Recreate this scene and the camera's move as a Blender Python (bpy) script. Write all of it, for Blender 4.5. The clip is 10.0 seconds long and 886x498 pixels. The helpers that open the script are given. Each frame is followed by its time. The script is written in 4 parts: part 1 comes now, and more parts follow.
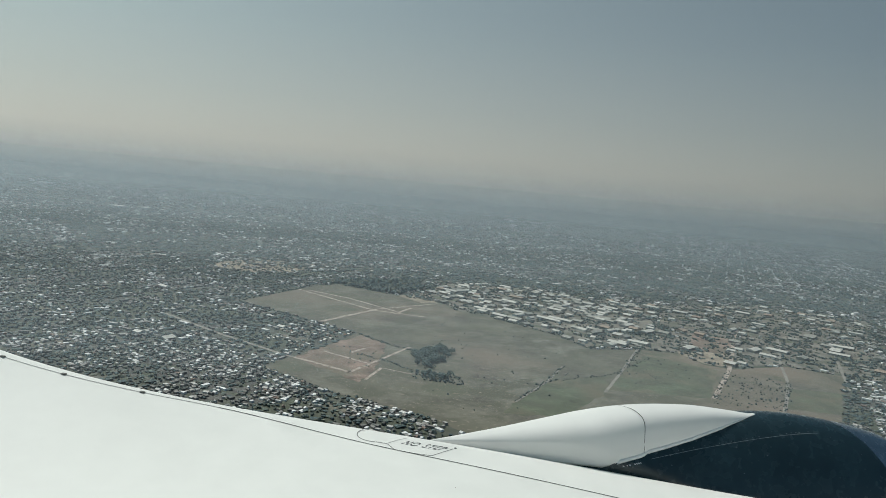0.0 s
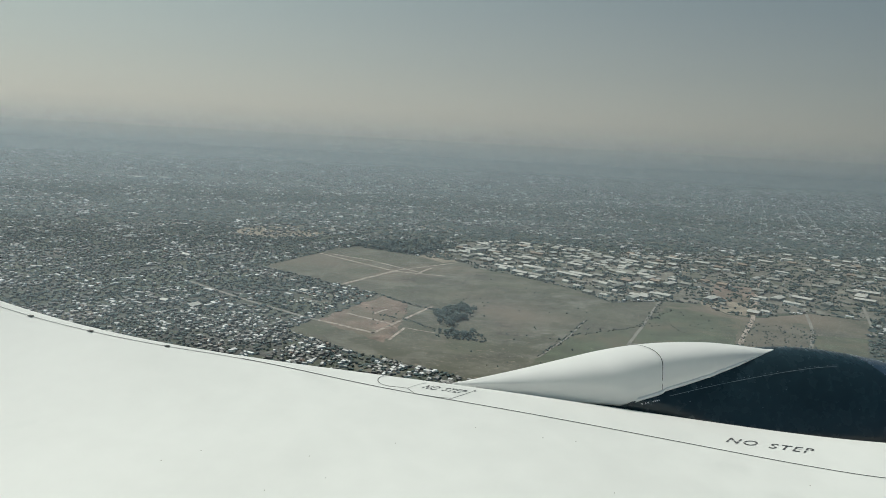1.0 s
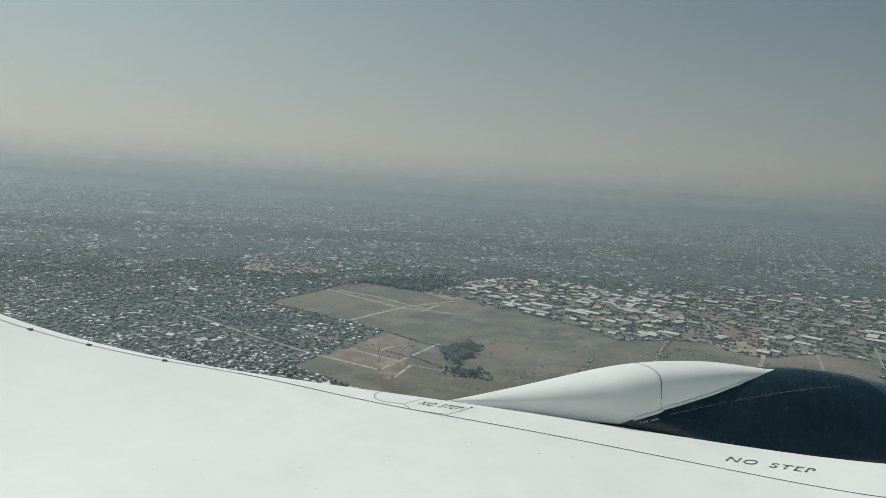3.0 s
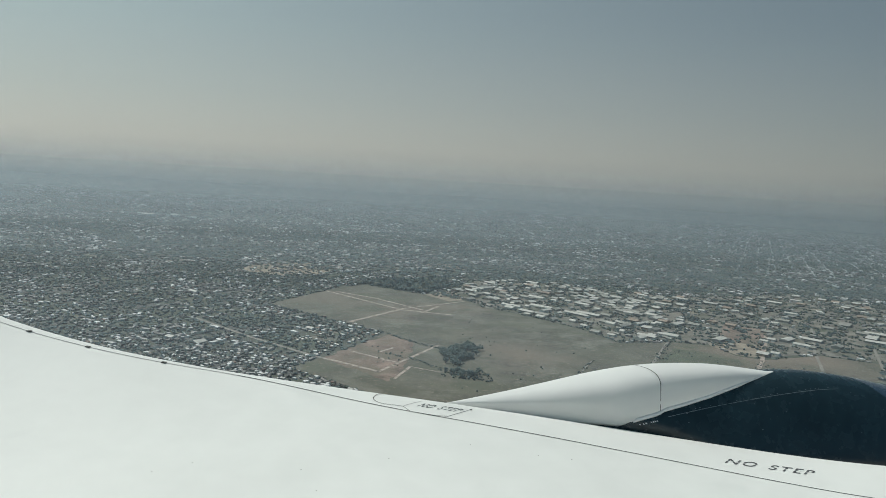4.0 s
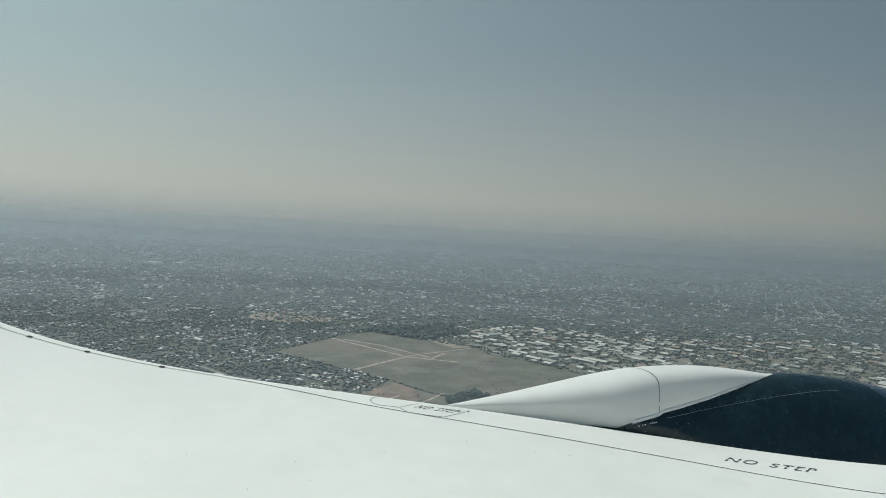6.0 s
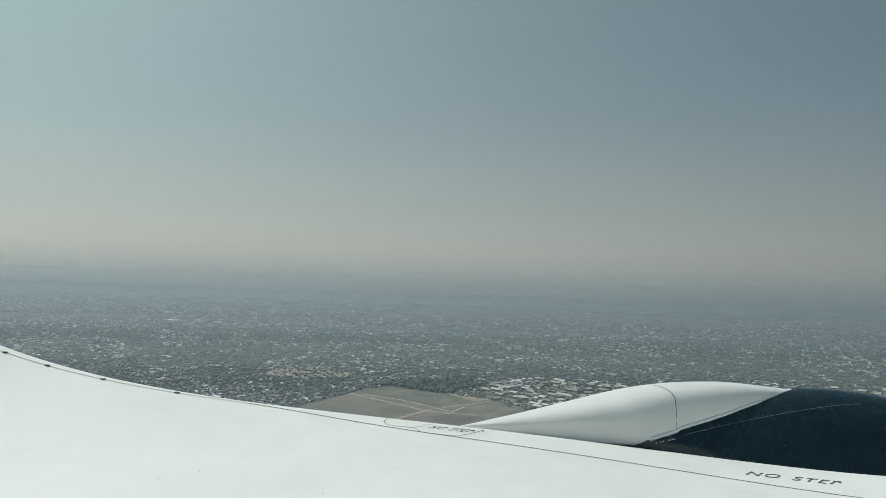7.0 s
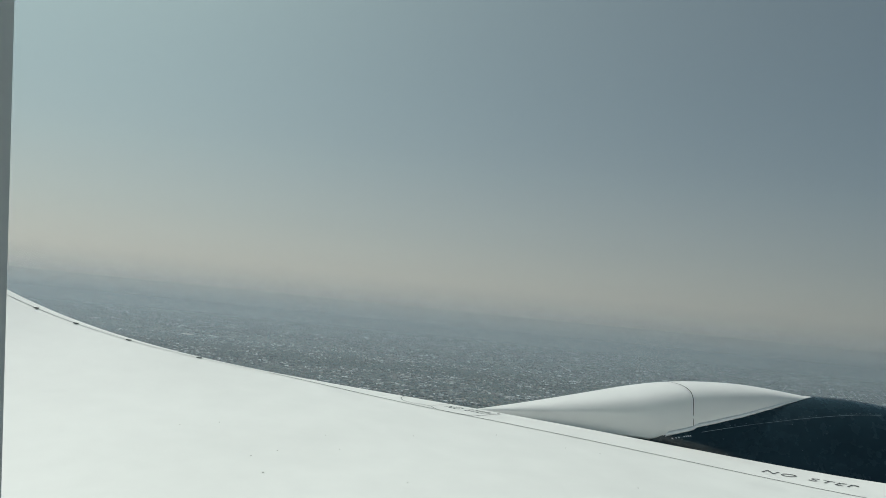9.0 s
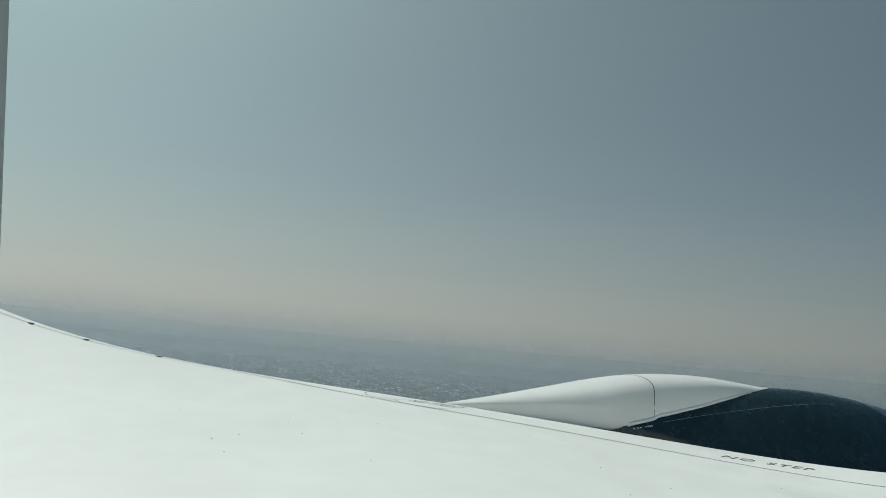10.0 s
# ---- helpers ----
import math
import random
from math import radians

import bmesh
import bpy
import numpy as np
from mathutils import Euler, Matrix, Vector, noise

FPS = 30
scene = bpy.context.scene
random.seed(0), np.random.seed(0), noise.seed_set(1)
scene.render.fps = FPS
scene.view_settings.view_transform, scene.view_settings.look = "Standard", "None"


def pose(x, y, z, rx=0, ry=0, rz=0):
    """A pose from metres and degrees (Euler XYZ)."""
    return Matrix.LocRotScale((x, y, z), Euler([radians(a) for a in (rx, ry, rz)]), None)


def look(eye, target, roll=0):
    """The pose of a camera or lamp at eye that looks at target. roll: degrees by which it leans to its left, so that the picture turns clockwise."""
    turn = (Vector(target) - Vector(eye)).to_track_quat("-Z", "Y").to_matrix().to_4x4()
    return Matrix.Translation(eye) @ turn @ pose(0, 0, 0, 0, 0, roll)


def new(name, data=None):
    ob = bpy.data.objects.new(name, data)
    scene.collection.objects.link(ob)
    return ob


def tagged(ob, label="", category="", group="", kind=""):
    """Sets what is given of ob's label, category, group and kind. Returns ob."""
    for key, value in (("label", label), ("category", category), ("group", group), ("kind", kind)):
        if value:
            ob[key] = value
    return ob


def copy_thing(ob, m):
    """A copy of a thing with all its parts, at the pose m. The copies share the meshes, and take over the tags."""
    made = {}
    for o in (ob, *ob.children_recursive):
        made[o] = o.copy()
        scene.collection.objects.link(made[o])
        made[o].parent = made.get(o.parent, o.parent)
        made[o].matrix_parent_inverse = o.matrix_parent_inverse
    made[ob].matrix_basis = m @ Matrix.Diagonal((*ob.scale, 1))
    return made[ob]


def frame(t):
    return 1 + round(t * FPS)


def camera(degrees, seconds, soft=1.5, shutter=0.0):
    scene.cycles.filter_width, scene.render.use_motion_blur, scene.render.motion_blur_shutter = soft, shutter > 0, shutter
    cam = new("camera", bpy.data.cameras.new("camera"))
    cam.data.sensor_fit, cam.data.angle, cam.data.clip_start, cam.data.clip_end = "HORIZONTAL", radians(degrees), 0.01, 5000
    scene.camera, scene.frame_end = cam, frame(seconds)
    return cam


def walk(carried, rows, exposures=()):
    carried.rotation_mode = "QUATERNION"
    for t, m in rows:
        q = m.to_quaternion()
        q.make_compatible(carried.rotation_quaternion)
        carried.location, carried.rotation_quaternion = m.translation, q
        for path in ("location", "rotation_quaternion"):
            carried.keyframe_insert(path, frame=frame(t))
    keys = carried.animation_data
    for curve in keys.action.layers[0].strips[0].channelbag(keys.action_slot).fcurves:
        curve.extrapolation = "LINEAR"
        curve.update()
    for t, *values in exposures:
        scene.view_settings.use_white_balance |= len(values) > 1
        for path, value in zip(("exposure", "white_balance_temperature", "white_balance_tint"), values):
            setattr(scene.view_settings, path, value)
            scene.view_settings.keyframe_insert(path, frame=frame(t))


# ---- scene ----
H = 110.0                       # height of the cabin window over the ground
cam = camera(64.0, 10.0, soft=0.7)
walk(cam, [
    (0.0, pose(-0.243, 0.220, H +0.899, 85.19, -5.23, -1.18)),
    (0.5, pose(-0.212, 0.201, H +0.838, 82.74, -3.98, -1.35)),
    (1.0, pose(-0.180, 0.184, H +0.774, 81.81, -3.04, 0.13)),
    (1.5, pose(-0.147, 0.166, H +0.712, 82.52, -3.39, -0.20)),
    (2.0, pose(-0.114, 0.150, H +0.648, 83.58, -3.31, 1.02)),
    (3.5, pose(-0.062, 0.126, H +0.553, 84.91, -3.38, 0.69)),
    (4.0, pose(-0.068, 0.130, H +0.569, 84.91, -3.37, 0.72)),
    (4.5, pose(-0.042, 0.116, H +0.512, 85.19, -3.65, 0.34)),
    (5.0, pose(-0.007, 0.095, H +0.419, 86.33, -3.55, 1.02)),
    (6.5, pose(0.095, -0.001, H -0.049, 90.48, -2.41, 1.64)),
    (7.0, pose(0.135, -0.028, H -0.213, 92.83, -1.76, 2.55)),
    (7.5, pose(0.138, -0.058, H -0.416, 93.89, -2.87, 1.40)),
    (8.0, pose(0.079, -0.082, H -0.554, 92.08, -4.10, 1.08)),
    (8.5, pose(0.050, -0.089, H -0.597, 94.12, -5.09, 0.93)),
    (9.0, pose(0.079, -0.109, H -0.736, 95.35, -5.66, 3.72)),
    (9.5, pose(0.107, -0.117, H -0.926, 96.77, -4.80, 2.56)),
    (10.0, pose(0.134, -0.123, H -1.117, 98.17, -5.13, 0.98)),
], [(0.0, 0.22, 6300, 14), (1.0, 0.16, 6430, 14), (2.0, 0.14, 6380, 14), (3.5, 0.13, 6270, 14), (5.0, 0.13, 6230, 14),
   (7.0, 0.15, 6180, 12), (8.0, 0.12, 6290, 13), (9.0, 0.09, 6220, 13), (10.0, 0.06, 6150, 11)])
PLANE = (-0.827, -3.497, 0.321)    # the airliner's attitude, degrees

# ---- world and sun ----
SUN_EL, SUN_AZ = 55.0, -50.0    # degrees; azimuth from +y, clockwise
world = bpy.data.worlds.new("hazy_sky")
scene.world = world
world.use_nodes = True
wn = world.node_tree
sky = wn.nodes.new("ShaderNodeTexSky")
sky.sky_type = "NISHITA"
sky.sun_disc = False
sky.sun_elevation, sky.sun_rotation = radians(SUN_EL), radians(SUN_AZ)
sky.altitude, sky.air_density, sky.dust_density, sky.ozone_density = 0, 0.40, 3.2, 0.3
tint = wn.nodes.new("ShaderNodeMix")
tint.data_type, tint.blend_type = "RGBA", "MULTIPLY"
tint.inputs[0].default_value, tint.inputs[7].default_value = 1.0, (0.64, 1.0, 0.87, 1)      # dusty teal cast of the air
wn.links.new(sky.outputs[0], tint.inputs[6])
wn.links.new(tint.outputs[2], wn.nodes["Background"].inputs[0])
wn.nodes["Background"].inputs[1].default_value = 0.082

sun = new("sun", bpy.data.lights.new("sun", "SUN"))
sun.data.energy, sun.data.angle, sun.data.color = 2.25, radians(0.6), (1.0, 0.95, 0.86)
az, el = radians(SUN_AZ), radians(SUN_EL)
to_sun = Vector((math.sin(az) * math.cos(el), math.cos(az) * math.cos(el), math.sin(el)))
sun.matrix_world = look(to_sun * 300 + Vector((0, 0, H)), (0, 0, H))


# ---- materials ----
def material(name, colour, rough=0.6, metal=0.0, vary=0.25, size=1.0, bump=0.0, coat=0.0, spots=None, island=None, space="Object"):
    """A principled material whose colour varies at two scales; spots: (colour, share); island: colours picked piece by piece."""
    m = bpy.data.materials.new(name)
    m.use_nodes = True
    nt = m.node_tree
    b = nt.nodes["Principled BSDF"]
    b.inputs["Metallic"].default_value = metal
    b.inputs["Coat Weight"].default_value = coat
    b.inputs["Coat Roughness"].default_value = 0.08
    tc = nt.nodes.new("ShaderNodeTexCoord")

    def noise_at(scale, detail=4.0):
        n = nt.nodes.new("ShaderNodeTexNoise")
        n.inputs["Scale"].default_value, n.inputs["Detail"].default_value = scale, detail
        nt.links.new(tc.outputs[space], n.inputs["Vector"])
        return n.outputs[0]

    def mix(kind, fac, a, c):
        x = nt.nodes.new("ShaderNodeMix")
        x.data_type, x.blend_type = "RGBA", kind
        for sock, v in ((x.inputs[0], fac), (x.inputs[6], a), (x.inputs[7], c)):
            if isinstance(v, (int, float)):
                sock.default_value = v
            elif isinstance(v, tuple):
                sock.default_value = (*v, 1)
            else:
                nt.links.new(v, sock)
        return x.outputs[2]

    def ramp(v, lo, hi, a=0.0, c=1.0):
        r = nt.nodes.new("ShaderNodeMapRange")
        nt.links.new(v, r.inputs[0])
        for i, q in enumerate((lo, hi, a, c)):
            r.inputs[i + 1].default_value = q
        return r.outputs[0]

    coarse, fine = noise_at(1.0 / size), noise_at(7.0 / size, 6.0)
    base = colour
    if island:
        geo = nt.nodes.new("ShaderNodeNewGeometry")
        cr = nt.nodes.new("ShaderNodeValToRGB")
        cr.color_ramp.interpolation = "CONSTANT"
        while len(cr.color_ramp.elements) < len(island):
            cr.color_ramp.elements.new(0.5)
        for i, (e, (share, c)) in enumerate(zip(cr.color_ramp.elements, island)):
            e.position, e.color = share, (*c, 1)
        nt.links.new(geo.outputs["Random Per Island"], cr.inputs[0])
        base = cr.outputs[0]
    dark = nt.nodes.new("ShaderNodeMath")
    dark.operation = "ADD"
    nt.links.new(ramp(coarse, 0.3, 0.7, 1 - vary, 1 + vary * 0.5), dark.inputs[0])
    nt.links.new(ramp(fine, 0.3, 0.7, -vary * 0.5, vary * 0.5), dark.inputs[1])
    grey = nt.nodes.new("ShaderNodeCombineColor")
    for i in range(3):
        nt.links.new(dark.outputs[0], grey.inputs[i])
    col = mix("MULTIPLY", 1.0, base, grey.outputs[0])
    for c, lo, hi, scale in spots or ():
        col = mix("MIX", ramp(noise_at(scale, 5.0), lo, hi), col, c)
    nt.links.new(col, b.inputs["Base Color"])
    nt.links.new(ramp(fine, 0.2, 0.8, max(rough - 0.08, 0.02), min(rough + 0.08, 1)), b.inputs["Roughness"])
    if bump:
        bp = nt.nodes.new("ShaderNodeBump")
        bp.inputs["Strength"].default_value, bp.inputs["Distance"].default_value = bump, 0.02 * size
        nt.links.new(fine, bp.inputs["Height"])
        nt.links.new(bp.outputs[0], b.inputs["Normal"])
    return m


PAINT = material("wing_paint", (0.80, 0.80, 0.77), 0.68, vary=0.05, size=2.5, coat=0.0, spots=[((0.60, 0.61, 0.59), 0.62, 0.80, 0.5)])
GLOSS = material("pylon_paint", (0.86, 0.85, 0.825), 0.40, vary=0.03, size=1.5, coat=0.08)
NAVY = material("navy_paint", (0.016, 0.036, 0.047), 0.26, vary=0.2, size=0.8, coat=0.3)
RIM = material("polished_rim", (0.90, 0.90, 0.89), 0.18, vary=0.03, size=0.5, coat=0.5)
METAL = material("lip_metal", (0.55, 0.56, 0.58), 0.25, metal=1.0, vary=0.08, size=0.6)
SEAL = material("dark_seal", (0.06, 0.06, 0.06), 0.6, vary=0.3, size=0.3)
INK = material("stencil_ink", (0.11, 0.11, 0.115), 0.5, vary=0.3, size=0.2)
CHALK = material("white_marking", (0.7, 0.72, 0.74), 0.5, vary=0.15, size=0.3)
PLASTIC = material("cabin_plastic", (0.80, 0.80, 0.78), 0.5, vary=0.06, size=0.05, bump=0.05)

LAND = material("city_ground", (0.128, 0.126, 0.12), 0.95, vary=0.6, size=9, spots=[((0.085, 0.095, 0.07), 0.44, 0.58, 0.012), ((0.25, 0.22, 0.18), 0.60, 0.72, 0.02), ((0.08, 0.09, 0.065), 0.5, 0.62, 0.11)])
GRASS = material("dry_grass", (0.160, 0.153, 0.128), 0.95, vary=0.5, size=30, spots=[((0.130, 0.126, 0.092), 0.44, 0.66, 0.009), ((0.225, 0.190, 0.150), 0.56, 0.72, 0.02), ((0.105, 0.105, 0.078), 0.50, 0.60, 0.05), ((0.215, 0.172, 0.137), 0.50, 0.66, 0.006), ((0.11, 0.115, 0.082), 0.55, 0.66, 0.02), ((0.24, 0.205, 0.16), 0.60, 0.70, 0.3)])
GREEN = material("green_field", (0.118, 0.135, 0.092), 0.95, vary=0.35, size=20, spots=[((0.155, 0.135, 0.10), 0.45, 0.62, 0.02), ((0.10, 0.108, 0.078), 0.52, 0.64, 0.06), ((0.19, 0.165, 0.125), 0.58, 0.70, 0.035)])
SOIL = material("red_soil", (0.26, 0.19, 0.155), 0.95, vary=0.45, size=14, spots=[((0.17, 0.145, 0.11), 0.46, 0.66, 0.03)])
BARE = material("bare_earth", (0.32, 0.27, 0.21), 0.95, vary=0.35, size=10)
YARD = material("dusty_yard", (0.215, 0.20, 0.17), 0.95, vary=0.5, size=12, spots=[((0.105, 0.11, 0.08), 0.50, 0.62, 0.03), ((0.30, 0.26, 0.21), 0.58, 0.70, 0.05)])
TRACK = material("dirt_track", (0.48, 0.40, 0.345), 0.95, vary=0.3, size=6, spots=[((0.22, 0.175, 0.14), 0.47, 0.62, 0.25)])
ROAD = material("asphalt_road", (0.28, 0.26, 0.23), 0.9, vary=0.25, size=8)
LEAF = material("tree_leaves", (0.08, 0.11, 0.10), 0.8, vary=0.5, size=2.0,
                island=[(0.0, (0.060, 0.095, 0.100)), (0.3, (0.080, 0.116, 0.114)), (0.6, (0.104, 0.132, 0.114)), (0.85, (0.145, 0.155, 0.120))])
# paler than the other leaves: haze and light through the crowns put into the colour
LIGHTENED_LEAF = material("lightened_grove_leaves", (0.1, 0.12, 0.1), 0.85, vary=0.4, size=1.2,
                      island=[(0.0, (0.105, 0.150, 0.152)), (0.4, (0.130, 0.175, 0.165)), (0.75, (0.155, 0.190, 0.160))])
BARK = material("tree_bark", (0.12, 0.09, 0.07), 0.9, vary=0.4, size=0.5)
ROOFS = material("mixed_roofs", (0.3, 0.3, 0.3), 0.75, vary=0.3, size=1.5,
                 island=[(0.0, (0.13, 0.13, 0.125)), (0.30, (0.23, 0.22, 0.205)), (0.50, (0.26, 0.185, 0.15)), (0.58, (0.38, 0.365, 0.345)), (0.73, (0.60, 0.585, 0.56)), (0.85, (0.88, 0.87, 0.85))])
CITY_ROOFS = material("city_roofs", (0.3, 0.3, 0.3), 0.8, vary=0.3, size=3,
                     island=[(0.0, (0.12, 0.125, 0.12)), (0.34, (0.19, 0.18, 0.17)), (0.60, (0.27, 0.25, 0.235)), (0.80, (0.40, 0.385, 0.37)), (0.93, (0.68, 0.67, 0.65))])
BRIGHT_ROOFS = material("bright_roofs", (0.6, 0.6, 0.6), 0.7, vary=0.25, size=3,
                       island=[(0.0, (0.30, 0.285, 0.27)), (0.22, (0.52, 0.50, 0.48)), (0.50, (0.72, 0.71, 0.69)), (0.75, (0.88, 0.87, 0.86))])
WALLS = material("rendered_walls", (0.40, 0.385, 0.355), 0.85, vary=0.25, size=1.5)
WALLS_TAN = material("tan_walls", (0.38, 0.31, 0.24), 0.85, vary=0.25, size=1.5)
WHITE = material("white_render", (0.86, 0.86, 0.84), 0.75, vary=0.1, size=3)
SHEET = material("grey_sheet_roof", (0.36, 0.35, 0.31), 0.5, vary=0.25, size=2.5, metal=0.15)
SHEET_PALE = material("pale_sheet_roof", (0.60, 0.58, 0.53), 0.55, vary=0.2, size=2.5)
SHEET_RUST = material("rusted_sheet_roof", (0.36, 0.28, 0.22), 0.7, vary=0.35, size=2.5)
TILE = material("clay_tile_roof", (0.26, 0.14, 0.10), 0.85, vary=0.3, size=1.0)
PANE = material("window_dark", (0.03, 0.035, 0.04), 0.2, vary=0.1, size=1.0)


def haze_material(name, profile, top, haze_colour):
    """Stand-in for haze: a tinted sheet that lets part of the light pass and scatters the rest. profile: (height,
    amount) rows up to top.
    """
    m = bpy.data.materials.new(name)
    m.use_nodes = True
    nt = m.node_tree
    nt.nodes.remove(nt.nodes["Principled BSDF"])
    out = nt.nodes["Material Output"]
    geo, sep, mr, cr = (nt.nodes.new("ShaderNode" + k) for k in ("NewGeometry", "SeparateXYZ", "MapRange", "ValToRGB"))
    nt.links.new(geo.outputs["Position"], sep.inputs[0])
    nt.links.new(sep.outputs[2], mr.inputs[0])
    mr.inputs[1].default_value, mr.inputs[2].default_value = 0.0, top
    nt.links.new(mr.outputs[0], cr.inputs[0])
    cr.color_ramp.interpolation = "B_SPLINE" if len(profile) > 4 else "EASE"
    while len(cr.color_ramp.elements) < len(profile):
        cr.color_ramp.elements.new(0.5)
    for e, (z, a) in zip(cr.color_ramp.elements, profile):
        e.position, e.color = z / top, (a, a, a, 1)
    clear, front, back, haze_mix, whole = (nt.nodes.new("ShaderNode" + k) for k in ("BsdfTransparent", "BsdfDiffuse", "BsdfTranslucent", "MixShader", "MixShader"))
    front.inputs[0].default_value = back.inputs[0].default_value = (*haze_colour, 1)
    haze_mix.inputs[0].default_value = 0.85
    nt.links.new(front.outputs[0], haze_mix.inputs[1])
    nt.links.new(back.outputs[0], haze_mix.inputs[2])
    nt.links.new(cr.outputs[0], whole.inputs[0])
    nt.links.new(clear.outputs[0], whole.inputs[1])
    nt.links.new(haze_mix.outputs[0], whole.inputs[2])
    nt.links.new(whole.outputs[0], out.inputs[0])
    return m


# ---- building helpers ----
def mesh_of(name, verts, faces, mat, smooth=False):
    me = bpy.data.meshes.new(name)
    me.from_pydata([tuple(v) for v in verts], [], faces)
    me.materials.append(mat)
    if smooth:
        me.polygons.foreach_set("use_smooth", [True] * len(me.polygons))
    me.update()
    return me


def part(name, bm, mat, parent, label="", smooth=False):
    """Links a bmesh, or a mesh, as one mesh object under a thing or a part."""
    if isinstance(bm, bmesh.types.BMesh):
        me = bpy.data.meshes.new(name)
        bmesh.ops.recalc_face_normals(bm, faces=bm.faces)
        bm.to_mesh(me)
        bm.free()
        me.materials.append(mat)
        if smooth:
            me.polygons.foreach_set("use_smooth", [True] * len(me.polygons))
    else:
        me = bm
    ob = new(name, me)
    ob.parent = parent
    return tagged(ob, label)


def box(bm, x0, x1, y0, y1, z0, z1, bevel=0.0):
    r = bmesh.ops.create_cube(bm, size=1.0, matrix=Matrix.Translation(((x0 + x1) / 2, (y0 + y1) / 2, (z0 + z1) / 2)) @ Matrix.Diagonal((x1 - x0, y1 - y0, z1 - z0, 1)))
    if bevel:
        edges = list({e for v in r["verts"] for e in v.link_edges})
        bmesh.ops.bevel(bm, geom=edges, offset=bevel, segments=2, affect="EDGES")
    return bm


def loft(rings, closed=True):
    """A bmesh skin over rings of equal length."""
    bm = bmesh.new()
    rows = [[bm.verts.new(p) for p in r] for r in rings]
    n = len(rows[0])
    for a, b in zip(rows, rows[1:]):
        for i in range(n if closed else n - 1):
            j = (i + 1) % n
            bm.faces.new((a[i], a[j], b[j], b[i]))
    return bm


def ribbon(path, width, up=None):
    """A flat strip along a path of points, width metres wide, in the plan."""
    bm = bmesh.new()
    last = None
    for i, p in enumerate(path):
        a, b = path[max(i - 1, 0)], path[min(i + 1, len(path) - 1)]
        d = (Vector(b) - Vector(a)).normalized()
        side = d.cross(up or Vector((0, 0, 1))).normalized() * width / 2
        pair = bm.verts.new(Vector(p) - side), bm.verts.new(Vector(p) + side)
        if last:
            bm.faces.new((last[0], last[1], pair[1], pair[0]))
        last = pair
    return bm


def sheet(points, z, rough_edge=0.0, step=12.0):
    """A flat polygon of ground with a slightly uneven border."""
    bm = bmesh.new()
    ring = []
    for (x0, y0), (x1, y1) in zip(points, points[1:] + points[:1]):
        n = max(1, int(math.hypot(x1 - x0, y1 - y0) / step))
        for i in range(n):
            x, y = x0 + (x1 - x0) * i / n, y0 + (y1 - y0) * i / n
            w = noise.noise_vector(Vector((x, y, 0)) * 0.13) * rough_edge
            ring.append(bm.verts.new((x + w.x, y + w.y, z)))
    bmesh.ops.triangle_fill(bm, edges=[bm.edges.new((a, b)) for a, b in zip(ring, ring[1:] + ring[:1])], use_beauty=True)
    for f in bm.faces:
        if f.normal.z < 0:
            f.normal_flip()
    return bm


def inside(x, y, poly):
    hit = np.zeros(np.shape(x), bool)
    for (x0, y0), (x1, y1) in zip(poly, poly[1:] + poly[:1]):
        if y0 != y1:
            hit ^= ((y0 > y) != (y1 > y)) & (x < (x1 - x0) * (y - y0) / (y1 - y0) + x0)
    return hit


# ---- ground ----
E1, E2 = (0.40, 0.917), (0.779, -0.627)      # the two street directions


def rise(x, y):
    """Height of the land: flat nearby, with an added bend far out that lifts it towards the horizon."""
    q = np.clip((np.hypot(x, y) - 2500.0) / 2200.0, 0.0, 1.15)
    return 66.0 * q * q


grid_x, grid_y = np.linspace(-6000, 6000, 81), np.linspace(-1500, 6000, 61)
verts = [(x, y, float(rise(x, y))) for y in grid_y for x in grid_x]
faces = [(81 * j + i, 81 * j + i + 1, 81 * j + i + 82, 81 * j + i + 81) for j in range(60) for i in range(80)]
ground = part("ground", mesh_of("ground", verts, faces, LAND, smooth=True), LAND, None)
tagged(ground, "dusty grey-brown city ground reaching to the hazy horizon", "ground", kind="structure")

OPEN = [(-152, 606), (-131, 666), (-105, 735), (-87, 754), (-47, 726), (-21, 711), (20, 690), (37, 651), (61, 636), (85, 610), (116, 572), (134, 528), (175, 545), (206, 541), (214, 511), (230, 501), (284, 528), (320, 510), (204, 321), (41, 306), (14, 333), (0, 342), (-19, 352), (-42, 366), (-68, 388), (-88, 404), (-75, 432), (-60, 466), (-42, 516), (-74, 544), (-117, 578)]
part("field", sheet(OPEN, 0.06, 2.0), GRASS, None)
tagged(bpy.data.objects["field"], "wide dry olive-brown grass field beside the suburb", "field", kind="structure")
SHEDS = [(20, 690), (8, 753), (33, 839), (94, 862), (153, 843), (206, 809), (272, 809), (218, 644), (177, 549), (156, 544), (135, 533), (117, 574), (85, 613), (61, 639), (37, 654)]
SHEDS_EAST = [(275, 806), (434, 893), (539, 826), (346, 501), (323, 514), (286, 533), (234, 510), (216, 515), (208, 546), (180, 550), (219, 644)]
WOOD = [(-106, 743), (-80, 790), (-3, 846), (2, 769), (-21, 718), (-47, 730), (-88, 759)]
LOTS = [[(-240, 809), (-242, 868), (-187, 920), (-137, 909), (-142, 823), (-189, 788)], [(-37, 968), (-13, 1017), (31, 985), (17, 925)]]


def patch(name, label, pts, mat, z, edge=3.0):
    return tagged(part(name, sheet(pts, z, edge, 4.0), mat, None), label, "ground", kind="structure")


